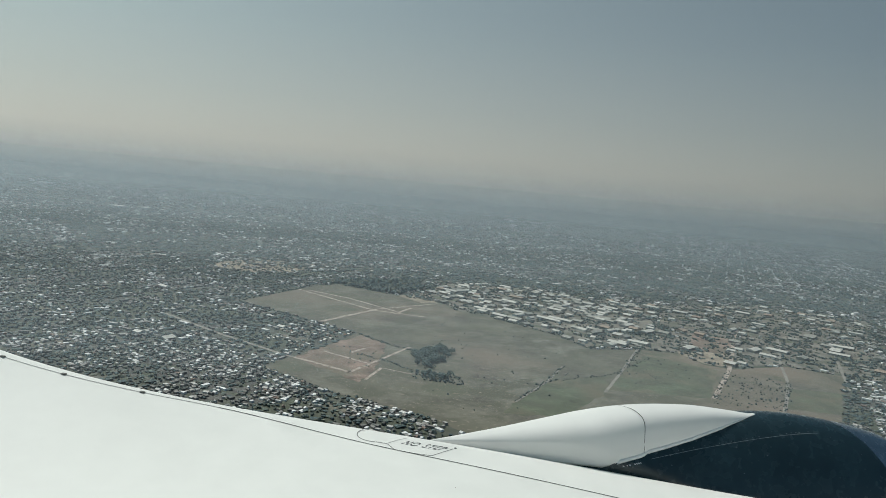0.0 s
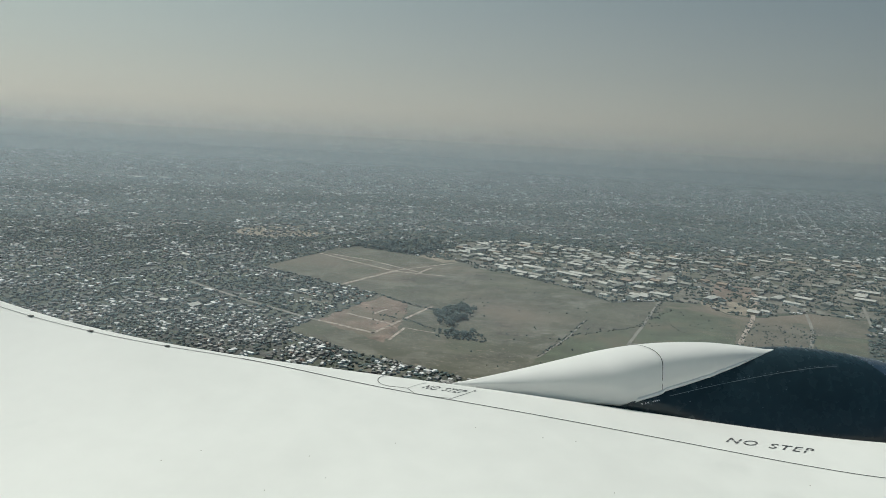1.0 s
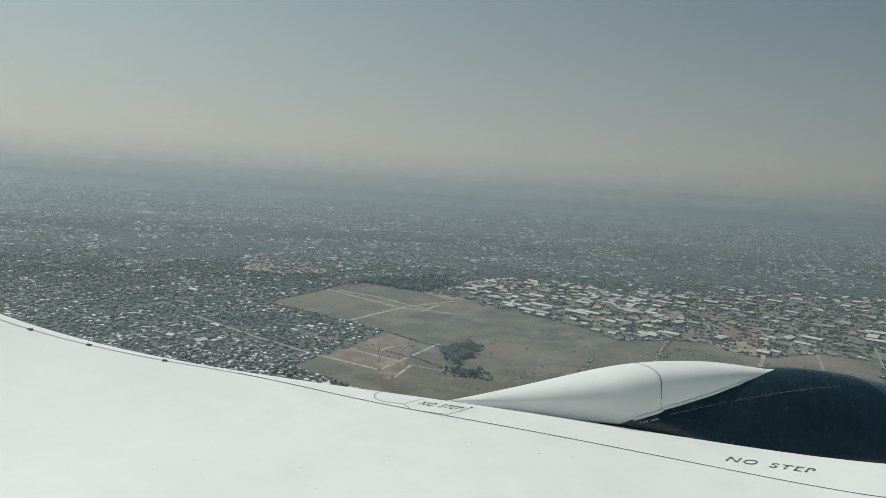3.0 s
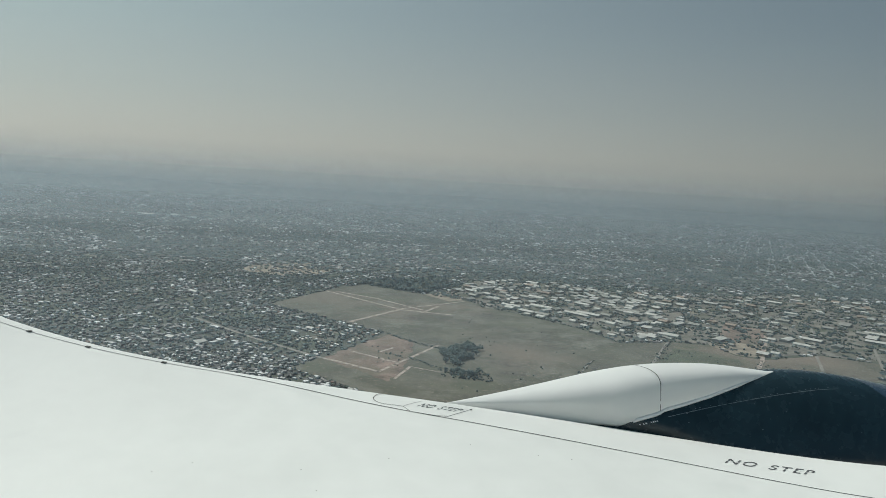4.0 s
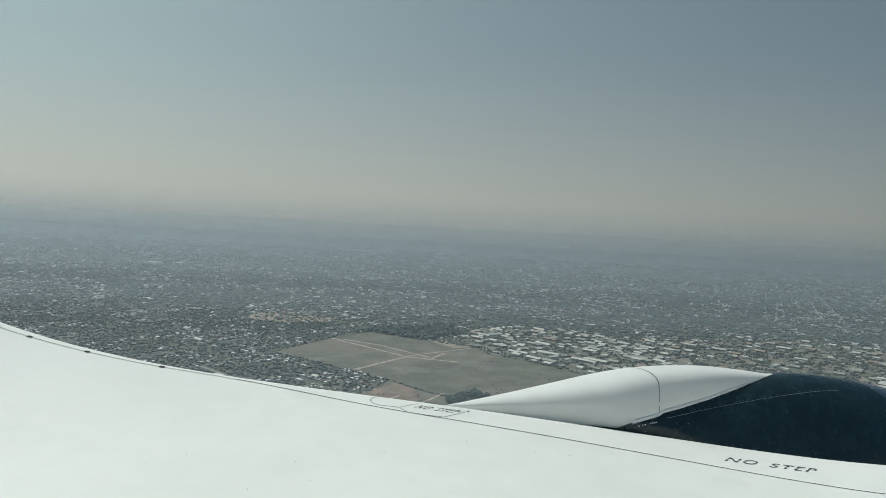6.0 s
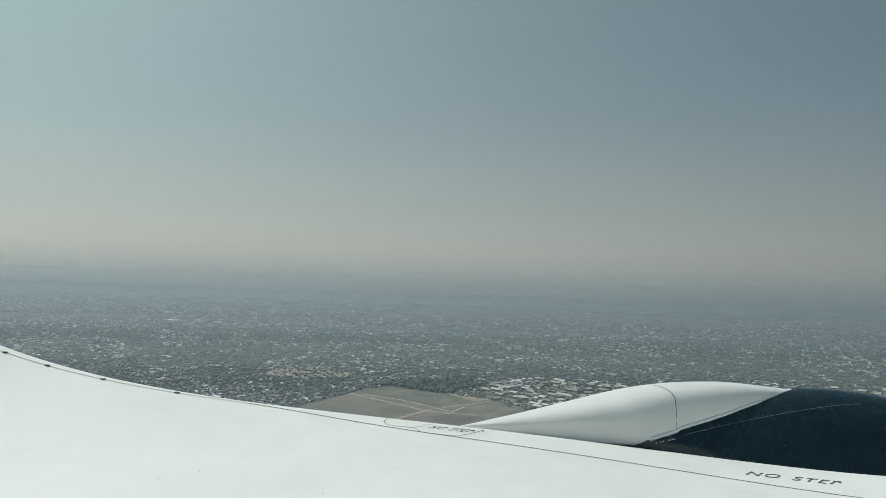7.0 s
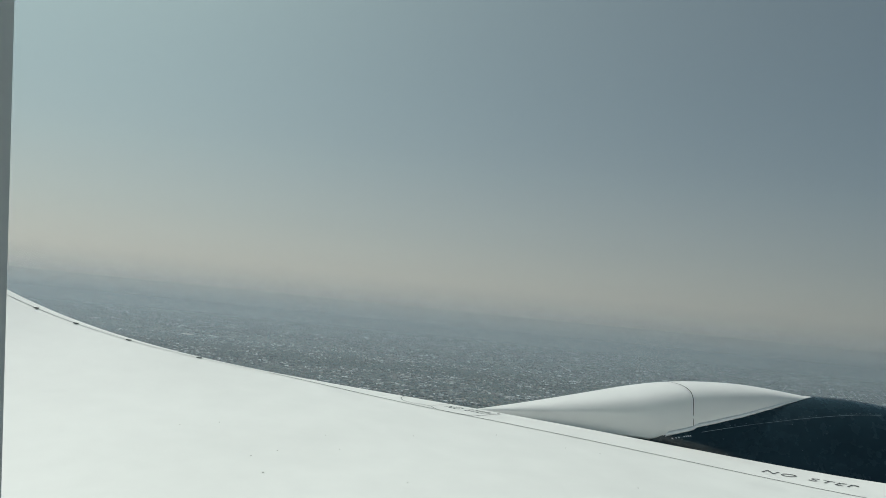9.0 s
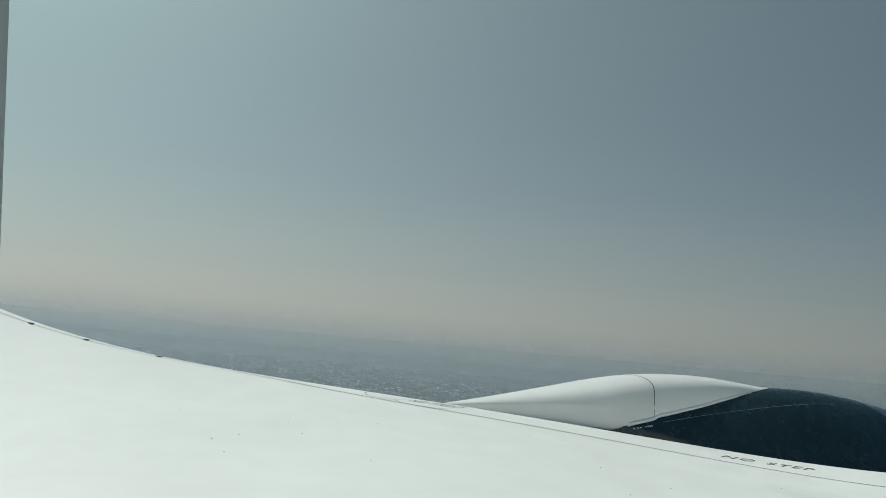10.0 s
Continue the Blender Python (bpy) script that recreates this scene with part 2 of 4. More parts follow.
patch("soil_plot", "reddish bare soil plot laid out with pale tracks", [(-40, 510), (-23, 492), (-19, 468), (-25, 399), (-30, 388), (-44, 402), (-73, 431), (-60, 466)], SOIL, 0.12, 4)
patch("ground_pale_pad", "pale bare yard between field and sheds", [(-21, 711), (6, 753), (20, 690), (3, 677)], BARE, 0.13, 2)
patch("ground_estate_yard", "dusty yards and lanes round the warehouses", SHEDS, YARD, 0.09, 3)
patch("ground_estate_yard", "dusty ground with green patches round the eastern sheds", SHEDS_EAST, YARD, 0.085, 3)
for lot in LOTS:
    patch("bare_ground", "pale bare lot with scattered rubble", lot, BARE, 0.10)
patch("ground_dry_parcel", "reddish bare parcel beside a lane", [(251, 633), (289, 629), (253, 557), (220, 560)], SOIL, 0.15, 1.5)
patch("ground_green_parcel", "dark green field below the sheds", [(177, 530), (217, 493), (181, 416), (117, 416), (135, 453)], GREEN, 0.11, 2)
patch("ground_dry_parcel", "olive-brown parcel dotted with bushes", [(215, 486), (273, 503), (216, 397), (173, 395)], GRASS, 0.14, 2)
patch("ground_green_parcel", "grey-green fallow beside a ditch", [(83, 424), (128, 451), (116, 410), (81, 357), (49, 352), (57, 375)], GREEN, 0.13, 3)
patch("ground_green_parcel", "green parcel beside an eastern lane", [(250, 457), (288, 457), (255, 404), (223, 407)], GREEN, 0.14, 2)
patch("ground_pale_pad", "pale paved yard round low buildings", [(221, 581), (233, 559), (253, 552), (230, 507), (215, 513), (206, 541)], BARE, 0.13, 1.5)


def track(name, label, pts, width, mat, z):
    path = []
    for (x0, y0), (x1, y1) in zip(pts, pts[1:]):
        for i in range(8):
            w = noise.noise(Vector((x0 + i, y0, 3)) * 0.4) * 0.35
            path.append((x0 + (x1 - x0) * i / 8 + w, y0 + (y1 - y0) * i / 8, z))
    path.append((*pts[-1], z))
    return tagged(part(name, ribbon(path, width), mat, None), label, "road", kind="structure")


for pts, w in (([(-119, 697), (-38, 616), (6, 605)], 2.2),
               ([(-108, 696), (-66, 669), (-18, 619)], 2.0),
               ([(-74, 549), (-36, 623)], 2.6),
               ([(-36, 623), (19, 682)], 1.4),
               ([(-20, 606), (-6, 644)], 2.0),
               ([(-73, 431), (-36, 407)], 2.0),
               ([(-58, 453), (-27, 430)], 1.6),
               ([(-41, 455), (-33, 470)], 1.5),
               ([(-37, 406), (-3, 485)], 1.6),
               ([(-26, 394), (-19, 423)], 1.3),
               ([(-19, 423), (0, 414)], 0.9)):
    track("road_dirt_track", "pale pinkish dirt track across the fields", pts, w * 1.45, TRACK, 0.2)
track("road_dirt_track", "pale dusty lane between the eastern sheds", [(313, 680), (286, 623), (226, 495), (183, 416)], 3.0, TRACK, 0.24)
MAIN_STREET = [(-188, 528), (-129, 474), (-78, 433), (-73, 431)]
for pts, w in ((MAIN_STREET, 3.0),
               ([(115, 410), (134, 452), (218, 644), (277, 797)], 2.0),
               ([(342, 657), (289, 546), (257, 471), (217, 397)], 2.2),
               ([(401, 673), (349, 570), (297, 466)], 2.0),
               ([(57, 375), (83, 424), (100, 466)], 1.2)):
    track("road_asphalt", "narrow grey road between fields and sheds", pts, w, ROAD, 0.23)

# ---- joined house and tree masses ----
rng = np.random.default_rng(7)


def lattice(near, far, step1, step2, jitter):
    """Places on the street lattice within the wedge of land that lies ahead, from near to far metres."""
    a, b = np.meshgrid(np.arange(-7500, 7500, step1), np.arange(-7500, 7500, step2))
    a, b = a.ravel(), b.ravel()
    x, y = a * E1[0] + b * E2[0], a * E1[1] + b * E2[1]
    keep = (y > near) & (y < far) & (np.abs(x) < 0.70 * y + 30)
    a, b, x, y = a[keep], b[keep], x[keep], y[keep]
    x = x + rng.normal(0, jitter, x.size)
    y = y + rng.normal(0, jitter, y.size)
    return a, b, x, y


def blotch(x, y, size, seed):
    """Smooth random field between -1 and 1 for the density of building."""
    r = np.random.default_rng(seed)
    v = np.zeros_like(x)
    for i in range(9):
        t, ph, k = r.uniform(0, 6.28), r.uniform(0, 6.28), r.uniform(0.6, 1.9) * 6.28 / size
        v += np.sin((x * math.cos(t) + y * math.sin(t)) * k + ph)
    return v / 4.0


def joined(name, verts, faces_per, count, mat, label, category):
    """One mesh from count copies of the same face pattern; verts has shape (count, n, 3)."""
    n = verts.shape[1]
    loops = np.concatenate([np.array(f) for f in faces_per])
    sizes = np.array([len(f) for f in faces_per])
    me = bpy.data.meshes.new(name)
    me.vertices.add(count * n)
    me.vertices.foreach_set("co", verts.reshape(-1).astype(np.float32))
    me.loops.add(count * loops.size)
    me.loops.foreach_set("vertex_index", (loops[None, :] + n * np.arange(count)[:, None]).ravel().astype(np.int32))
    me.polygons.add(count * sizes.size)
    total = np.tile(sizes, count)
    me.polygons.foreach_set("loop_start", np.concatenate([[0], np.cumsum(total)[:-1]]).astype(np.int32))
    me.polygons.foreach_set("loop_total", total.astype(np.int32))
    me.polygons.foreach_set("use_smooth", [False] * len(me.polygons))
    me.update(calc_edges=True)
    me.materials.append(mat)
    return tagged(new(name, me), label, category, kind="stuff")


def houses(name, x, y, w, d, h, turn, ridge, label, mat=ROOFS):
    """Gabled or nearly flat houses: four walls and a two-sided roof."""
    c, s = np.cos(turn), np.sin(turn)
    lx = np.array([-1, 1, 1, -1, -1, 1, 1, -1, -1, 1]) * 0.5
    ly = np.array([-1, -1, 1, 1, -1, -1, 1, 1, 0, 0]) * 0.5
    lz = np.array([0, 0, 0, 0, 1, 1, 1, 1, 1, 1])
    X, Y = lx[None] * w[:, None], ly[None] * d[:, None]
    Z = lz[None] * h[:, None] + np.array([0] * 8 + [1, 1])[None] * ridge[:, None]
    v = np.stack([x[:, None] + X * c[:, None] - Y * s[:, None], y[:, None] + X * s[:, None] + Y * c[:, None], Z + rise(x, y)[:, None]], 2)
    faces = [(0, 1, 5, 4), (2, 3, 7, 6), (1, 2, 6, 9, 5), (3, 0, 4, 8, 7), (4, 5, 9, 8), (6, 7, 8, 9)]
    return joined(name, v, faces, x.size, mat, label, "houses")


def crowns(name, x, y, r, h, label, fine=True):
    """Uneven tree crowns of lumpy shells."""
    bm = bmesh.new()
    if fine:
        bmesh.ops.create_icosphere(bm, subdivisions=1, radius=1.0)
    else:
        for p in ((1, 0, 0), (0, 1, 0), (-1, 0, 0), (0, -1, 0), (0, 0, 1), (0, 0, -1)):
            bm.verts.new(p)
        bm.verts.ensure_lookup_table()
        for i in range(4):
            bm.faces.new((bm.verts[i], bm.verts[(i + 1) % 4], bm.verts[4]))
            bm.faces.new((bm.verts[(i + 1) % 4], bm.verts[i], bm.verts[5]))
    bm.verts.index_update()
    base = np.array([v.co[:] for v in bm.verts])
    faces = [tuple(v.index for v in f.verts) for f in bm.faces]
    bm.free()
    lump = 1 + rng.uniform(-0.55, 0.55, (x.size, len(base), 1))
    v = base[None] * lump * np.stack([r, r, h * 0.5], 1)[:, None, :]
    v += np.stack([x, y, h * 0.5 + rise(x, y)], 1)[:, None, :]
    return joined(name, v, faces, x.size, LEAF, label, "trees")


TURN1 = math.atan2(E1[1], E1[0])
TURN2 = math.atan2(E2[1], E2[0])


def off_road(x, y, line, wide):
    """True where a place keeps clear of a road's line."""
    clear = np.ones(np.shape(x), bool)
    for (x0, y0), (x1, y1) in zip(line, line[1:]):
        u = np.clip(((x - x0) * (x1 - x0) + (y - y0) * (y1 - y0)) / ((x1 - x0) ** 2 + (y1 - y0) ** 2), 0, 1)
        clear &= np.hypot(x - x0 - u * (x1 - x0), y - y0 - u * (y1 - y0)) > wide
    return clear


def free_land(x, y):
    f = ~inside(x, y, OPEN) & off_road(x, y, MAIN_STREET, 2.6)
    for p in LOTS:
        f &= ~inside(x, y, p) | (rng.random(np.shape(x)) < 0.35)
    return f


# nearest suburb: rows of houses in blocks, streets between; small plots in the first band, larger ones behind
lot_x = lot_y = np.zeros(0)
for near, far, unit in ((225, 430, 0.95), (430, 850, 1.22)):
    a, b, x, y = lattice(near, far, 3.5 * unit, 3.6 * unit, 0.9 * unit)
    street = (np.mod(b, 23.4 * unit) < 3.6 * unit) | (np.mod(a, 59.2 * unit) < 3.4 * unit) | (np.mod(b, 117.0) < 7.5 * unit) | (np.mod(a + 22, 177.6) < 7.0 * unit)
    dens = blotch(x, y, 160, 3)
    grown = (blotch(x, y, 38, 41) < np.where(y < 420, -0.7, -0.45)) | (blotch(x, y, 95, 43) < -0.4)        # leafy quarters
    ok = free_land(x, y) & ~street & ~grown & ~inside(x, y, WOOD) & ~inside(x, y, SHEDS) & (~inside(x, y, SHEDS_EAST) | ((y > 590) & (rng.random(x.size) < 0.22)))
    ok &= rng.random(x.size) < np.clip(0.66 + 0.34 * blotch(x, y, 40, 13) + 0.3 * dens + 0.22 * (y < 500) + 0.2 * (y < 420), 0.10, 0.95)
    x, y = x[ok], y[ok]
    own = inside(x, y, [(-96, 506), (-42, 516), (-74, 434), (-116, 481)]) & (near > 400)
    own &= np.cumsum(own) <= 260             # these stand as single houses further down
    if own.any():
        lot_x, lot_y = x[own], y[own]
    x, y = x[~own], y[~own]
    n = x.size
    far_side = y + rng.normal(0, 100, n) > 640                 # further out the roofs grow duller
    far_side |= ((blotch(x, y, 85, 24) < -0.45) | (x < -0.27 * y + rng.normal(0, 40, n))) & (rng.random(n) < 0.75)
    bright = (blotch(x, y, 55, 21) > 0.85) & (rng.random(n) < 0.7) | (rng.random(n) < np.where(y < 520, 0.36, 0.32) * np.where(x < -0.25 * y, 0.8, 1.0))
    for name, pick, mat in (("suburb_houses", ~far_side & ~bright, ROOFS), ("outer_suburb_houses", far_side & ~bright, CITY_ROOFS), ("pale_suburb_houses", bright, BRIGHT_ROOFS)):
        k = int(pick.sum())
        if k:
            houses(name, x[pick], y[pick], unit * rng.choice([1.3, 1.9, 2.6, 3.4, 4.6], k, p=[0.2, 0.3, 0.28, 0.16, 0.06]) * rng.uniform(0.8, 1.2, k), unit * rng.uniform(1.2, 2.6, k), unit * rng.uniform(0.65, 1.3, k),
                   np.where(rng.random(k) < 0.25, TURN1, TURN2) + rng.normal(0, 0.22, k), rng.choice([0.04, 0.25, 0.5], k), "dense low suburban houses with white, grey and red roofs", mat)
    a, b, x, y = lattice(near, far, 3.2 * unit, 3.4 * unit, 1.7)
    dens = blotch(x, y, 160, 3)
    grown = (blotch(x, y, 38, 41) < np.where(y < 420, -0.7, -0.45)) | (blotch(x, y, 95, 43) < -0.4)
    ok = free_land(x, y) & ~inside(x, y, SHEDS) & ~(inside(x, y, SHEDS_EAST) & (blotch(x, y, 34, 52) < 0.55))
    ok &= grown | (rng.random(x.size) < np.clip(0.39 - 0.26 * dens, 0.12, 1.0))
    x, y = x[ok], y[ok]
    n = x.size
    crowns("suburb_trees", x, y, unit * np.where(rng.random(n) < 0.12, 1.7, 1.0) * rng.uniform(0.6, 1.5, n), unit * rng.uniform(0.7, 1.5, n), "dark green trees between the suburban houses")

# middle distance
a, b, x, y = lattice(850, 1750, 7.8, 6.8, 2.2)
dens = blotch(x, y, 330, 5)
ok = (blotch(x, y, 170, 19) > -0.45) & (rng.random(x.size) < np.clip(0.46 + 0.34 * dens + 0.36 * blotch(x, y, 120, 15) - 0.15 * np.clip((x / y - 0.2) / 0.12, 0, 1), 0.04, 0.9)) & free_land(x, y) & ~inside(x, y, WOOD) & ~inside(x, y, SHEDS) & ~inside(x, y, SHEDS_EAST)
x, y = x[ok], y[ok]
n = x.size
bright = (blotch(x, y, 70, 22) > 0.8) & (rng.random(n) < 0.8) | (rng.random(n) < 0.17)
for name, pick, mat in (("city_houses", ~bright, CITY_ROOFS), ("pale_city_houses", bright, BRIGHT_ROOFS)):
    k = int(pick.sum())
    houses(name, x[pick], y[pick], rng.uniform(2.6, 8.0, k), rng.uniform(2.4, 5.4, k), rng.uniform(0.8, 2.2, k), np.where(rng.random(k) < 0.5, TURN1, TURN2) + rng.normal(0, 0.2, k), rng.choice([0.05, 0.6], k),
           "distant city houses in pale and grey rows", mat)
a, b, x, y = lattice(850, 1750, 6.0, 5.2, 2.0)
dens = blotch(x, y, 330, 5)
ok = rng.random(x.size) < np.clip(0.48 - 0.25 * dens + 0.55 * (blotch(x, y, 95, 61) > 0.25) + 0.6 * (blotch(x, y, 170, 19) < -0.45) - 0.25 * np.clip((x / y - 0.2) / 0.12, 0, 1), 0.10, 1.0)
x, y = x[ok], y[ok]
n = x.size
crowns("city_trees", x, y, rng.uniform(1.3, 4.2, n), rng.uniform(1.2, 3.0, n), "dark tree belts of the distant city", fine=False)

# a district laid out in straight rows of small pale houses
a, b, x, y = lattice(1150, 2300, 7.5, 30.0, 0.6)
ok = (x > 0.40 * y) & (x < 0.62 * y) & (rng.random(x.size) < 0.5) & (blotch(x, y, 160, 17) > -0.4)
x, y = x[ok], y[ok]
k = x.size
houses("row_houses", x, y, rng.uniform(2.4, 3.8, k), rng.uniform(2.4, 4.0, k), rng.uniform(1.4, 2.4, k), np.full(k, TURN1), np.full(k, 0.6), "distant small pale houses in straight rows", BRIGHT_ROOFS)

# far city
a, b, x, y = lattice(1750, 4900, 16.0, 12.0, 4.0)
dens = blotch(x, y, 700, 8)
ok = rng.random(x.size) < np.clip(0.30 + 0.35 * dens, 0.03, 0.7)
x, y = x[ok], y[ok]
n = x.size
bright = (blotch(x, y, 200, 23) > 0.85) | (rng.random(n) < 0.05)
for name, pick, mat in (("far_houses", ~bright, CITY_ROOFS), ("pale_far_houses", bright, BRIGHT_ROOFS)):
    k = int(pick.sum())
    houses(name, x[pick], y[pick], rng.uniform(4, 11, k), rng.uniform(3, 7, k), rng.uniform(1.2, 4.0, k), np.where(rng.random(k) < 0.5, TURN1, TURN2), rng.choice([0.05, 0.8], k),
           "far city blocks faint in the haze", mat)
a, b, x, y = lattice(1750, 4900, 17.0, 14.0, 5.0)
ok = rng.random(x.size) < 0.6
x, y = x[ok], y[ok]
n = x.size
crowns("far_trees", x, y, rng.uniform(3, 7, n), rng.uniform(1.6, 3.6, n), "far dark woods faint in the haze", fine=False)

# wood, groves and hedges
def scatter(poly, count, rmin, rmax, name, label):
    xs = np.array([p[0] for p in poly])
    ys = np.array([p[1] for p in poly])
    x, y = rng.uniform(xs.min(), xs.max(), count * 3), rng.uniform(ys.min(), ys.max(), count * 3)
    k = np.flatnonzero(inside(x, y, poly))[:count]
    r = rng.uniform(rmin, rmax, k.size)
    return crowns(name, x[k], y[k], r, r * rng.uniform(1.3, 2.0, k.size), label)


scatter(WOOD, 900, 1.2, 2.6, "wood", "dense dark green wood at the field's far edge")
scatter([(172, 400), (218, 402), (262, 480), (222, 486)], 170, 0.25, 0.7, "scrub", "dark scrub growing across the lower fields")
scatter([(20, 640), (60, 600), (125, 500), (110, 420), (40, 340), (0, 380), (10, 500)], 80, 0.25, 0.7, "bushes", "single dark bushes dotted over the dry field")
scatter([(130, 420), (215, 480), (180, 530), (140, 460)], 50, 0.25, 0.6, "bushes", "dark bushes in the green field below the sheds")
scatter([(-62, 470), (-20, 480), (-20, 410), (-45, 410)], 20, 0.3, 0.6, "bushes", "small bushes along the tracks of the soil plot")
scatter([(0, 405), (30, 398), (30, 415), (2, 424)], 110, 0.35, 0.9, "scrub", "low dark scrub below the field grove")

def hedge_row(pts, count, label):
    """Bushes in a ragged row along a line of the plan."""
    seg = rng.integers(0, len(pts) - 1, count)
    u = rng.random(count)
    p = np.array(pts, float)
    x = p[seg, 0] + (p[seg + 1, 0] - p[seg, 0]) * u + rng.normal(0, 0.9, count)
    y = p[seg, 1] + (p[seg + 1, 1] - p[seg, 1]) * u + rng.normal(0, 1.2, count)
    return crowns("hedge", x, y, rng.uniform(0.25, 0.8, count), rng.uniform(0.4, 1.2, count), label)


hedge_row([(-42, 515), (-22, 492), (5, 470)], 90, "ragged dark hedge between soil plot and field")
hedge_row([(-42, 455), (-15, 440), (0, 420)], 60, "low ragged bushes between soil plot and grove")
hedge_row([(57, 376), (83, 425), (101, 468)], 70, "ragged dark hedge along a ditch")
hedge_row([(83, 425), (129, 453), (178, 520)], 60, "ragged dark hedge crossing the lower field")
hedge_row([(135, 454), (178, 548)], 60, "bushes beside a field road")
hedge_row([(219, 400), (259, 474)], 60, "dark bushes between two parcels")
hedge_row([(184, 418), (228, 498)], 50, "bushes along the dusty lane")
hedge_row([(-152, 604), (-42, 515)], 110, "bushes where the suburb meets the field")
hedge_row([(-88, 404), (-42, 366), (14, 333)], 90, "trees where the lower suburb meets the field")
hedge_row([(20, 690), (62, 638), (117, 574), (135, 531)], 120, "bushes along the fence of the sheds")
hedge_row([(178, 548), (219, 648), (279, 803)], 140, "dark tree belt along a road through the estate")

# ---- haze, imitated by added sheets ----
# haze tints painted on upright sheets: bluish nearby, beige for the pale horizon sky
BLUE_HAZE, MID_HAZE, BEIGE_HAZE = (0.58, 0.672, 0.745), (0.50, 0.545, 0.565), (1.0, 0.895, 0.83)
THIN = 0.0                                   # what is left of the haze higher up
SHEETS = [(r, [(0, 0.0), (34, a), (78, a), (h, THIN)], h, BLUE_HAZE) for r, a, h in ((330, 0.19, 125), (800, 0.21, 150), (1350, 0.31, 185))]
SHEETS += [(2150, [(0, 0.0), (30, 0.32), (72, 0.39), (112, 0.21), (205, THIN)], 205, BLUE_HAZE),
           (3100, [(0, 0.0), (24, 0.28), (60, 0.50), (98, 0.38), (145, 0.13), (270, THIN)], 270, MID_HAZE),
           (4180, [(0, 0.0), (24, 0.0), (52, 0.42), (80, 0.78), (115, 0.52), (180, 0.20), (270, 0.05), (400, THIN)], 400, MID_HAZE),
           (4420, [(0, 0.0), (44, 0.0), (90, 0.97), (240, 0.95), (600, 0.72), (1150, 0.36), (1800, 0.31), (2700, 0.30)], 2700, BEIGE_HAZE)]
for r, profile, high, haze_colour in SHEETS:
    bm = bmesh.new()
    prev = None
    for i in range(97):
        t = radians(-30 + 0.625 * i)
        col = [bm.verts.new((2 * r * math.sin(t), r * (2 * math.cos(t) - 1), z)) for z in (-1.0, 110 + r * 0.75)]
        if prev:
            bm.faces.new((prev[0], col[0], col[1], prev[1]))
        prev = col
    tagged(part("backdrop_haze", bm, haze_material("haze", profile, high, haze_colour), None, smooth=True), "upright tinted sheet standing in for the haze over the city", "haze", kind="structure")

# ---- the airliner: wing, engine, pylon, cabin wall with its window ----
airliner = tagged(new("airliner"), "white airliner wing with a navy engine seen from its cabin window", "airplane")
airliner.matrix_world = pose(0, 0, H, *PLANE)
def shallow(p):
    """A place of the engine with its depth drawn together round 7.6 m, along the line of sight from the window."""
    return p * ((7.6 + (p.y - 7.6) * 0.45) / p.y)


def edge_at(a):
    """A point of the leading edge; a is its bearing, level inboard and bending up towards the tip."""
    far = 6.9 - 1.4404 * a
    rise = (((0.18599 * a - 0.06424) * a - 0.03061) * a - 0.13768) * a - 0.20879
    return Vector((a * far, far, rise * far))


def on_wing(a, c, lift=0.0):
    """A point of the upper skin: a along the span, c metres behind the leading edge."""
    e = edge_at(a)
    return Vector((e.x - 0.42 * c, e.y - 0.907 * c, e.z + (-2.12 - e.z) * c / 7.0 + lift)) * ((7.6 + (e.y - 7.6) * 0.45) / e.y)


rings = []
for i in range(101):
    a = 0.95 - 1.85 * i / 100
    chord = min(7.2, (edge_at(a).y - 0.62) / 0.907)
    top = [on_wing(a, c) for c in np.linspace(chord, 0.16, 22)]
    nose = [on_wing(a, c, z) for c, z in ((0.10, -0.003), (0.06, -0.008), (0.03, -0.018), (0.012, -0.032), (0.0, -0.06), (0.012, -0.10), (0.05, -0.15), (0.14, -0.21))]
    low = [on_wing(a, c, -0.24 - 0.05 * min(c, 2.0)) for c in np.linspace(0.3, chord, 8)]
    rings.append(top + nose + low)
bm = loft(rings)
bm.verts.ensure_lookup_table()
n_ring = len(rings[0])
bm.faces.new([bm.verts[i] for i in range(n_ring)])
bm.faces.new([bm.verts[len(bm.verts) - 1 - i] for i in range(n_ring)])
wing = part("wing", bm, PAINT, airliner, "smooth white wing skin, lightly soiled", smooth=True)


def slat_c(a):
    """Distance of the slat's rear joint behind the leading edge."""
    return float(np.interp(a, (-0.7, -0.577, -0.4, -0.305, -0.219, -0.131, -0.047, 0.032, 0.187, 0.374, 0.6), (0.15, 0.145, 0.125, 0.108, 0.174, 0.288, 0.37, 0.412, 0.494, 0.602, 0.76)))


def slat_line(a):
    return on_wing(a, float(np.mean([slat_c(a + d) for d in (-0.04, -0.02, 0, 0.02, 0.04)])))


def wing_line(name, pts, width, label, mat=SEAL):
    """A thin sealed joint lying on the skin."""
    return part(name, ribbon([p + Vector((0, 0, 0.002)) for p in pts], width), mat, wing, label)


FAINT = material("faint_seal", (0.42, 0.42, 0.41), 0.6, vary=0.2, size=0.3)
wing_line("slat_joint", [slat_line(a) for a in np.linspace(0.9, -0.29, 100)], 0.013, "thin dark joint behind the slat")
wing_line("slat_joint", [slat_line(a) for a in np.linspace(-0.29, -0.85, 60)], 0.010, "faint joint behind the outer slat", FAINT)
LATCH = material("latch_metal", (0.10, 0.10, 0.095), 0.5, metal=0.4, vary=0.2, size=0.1)
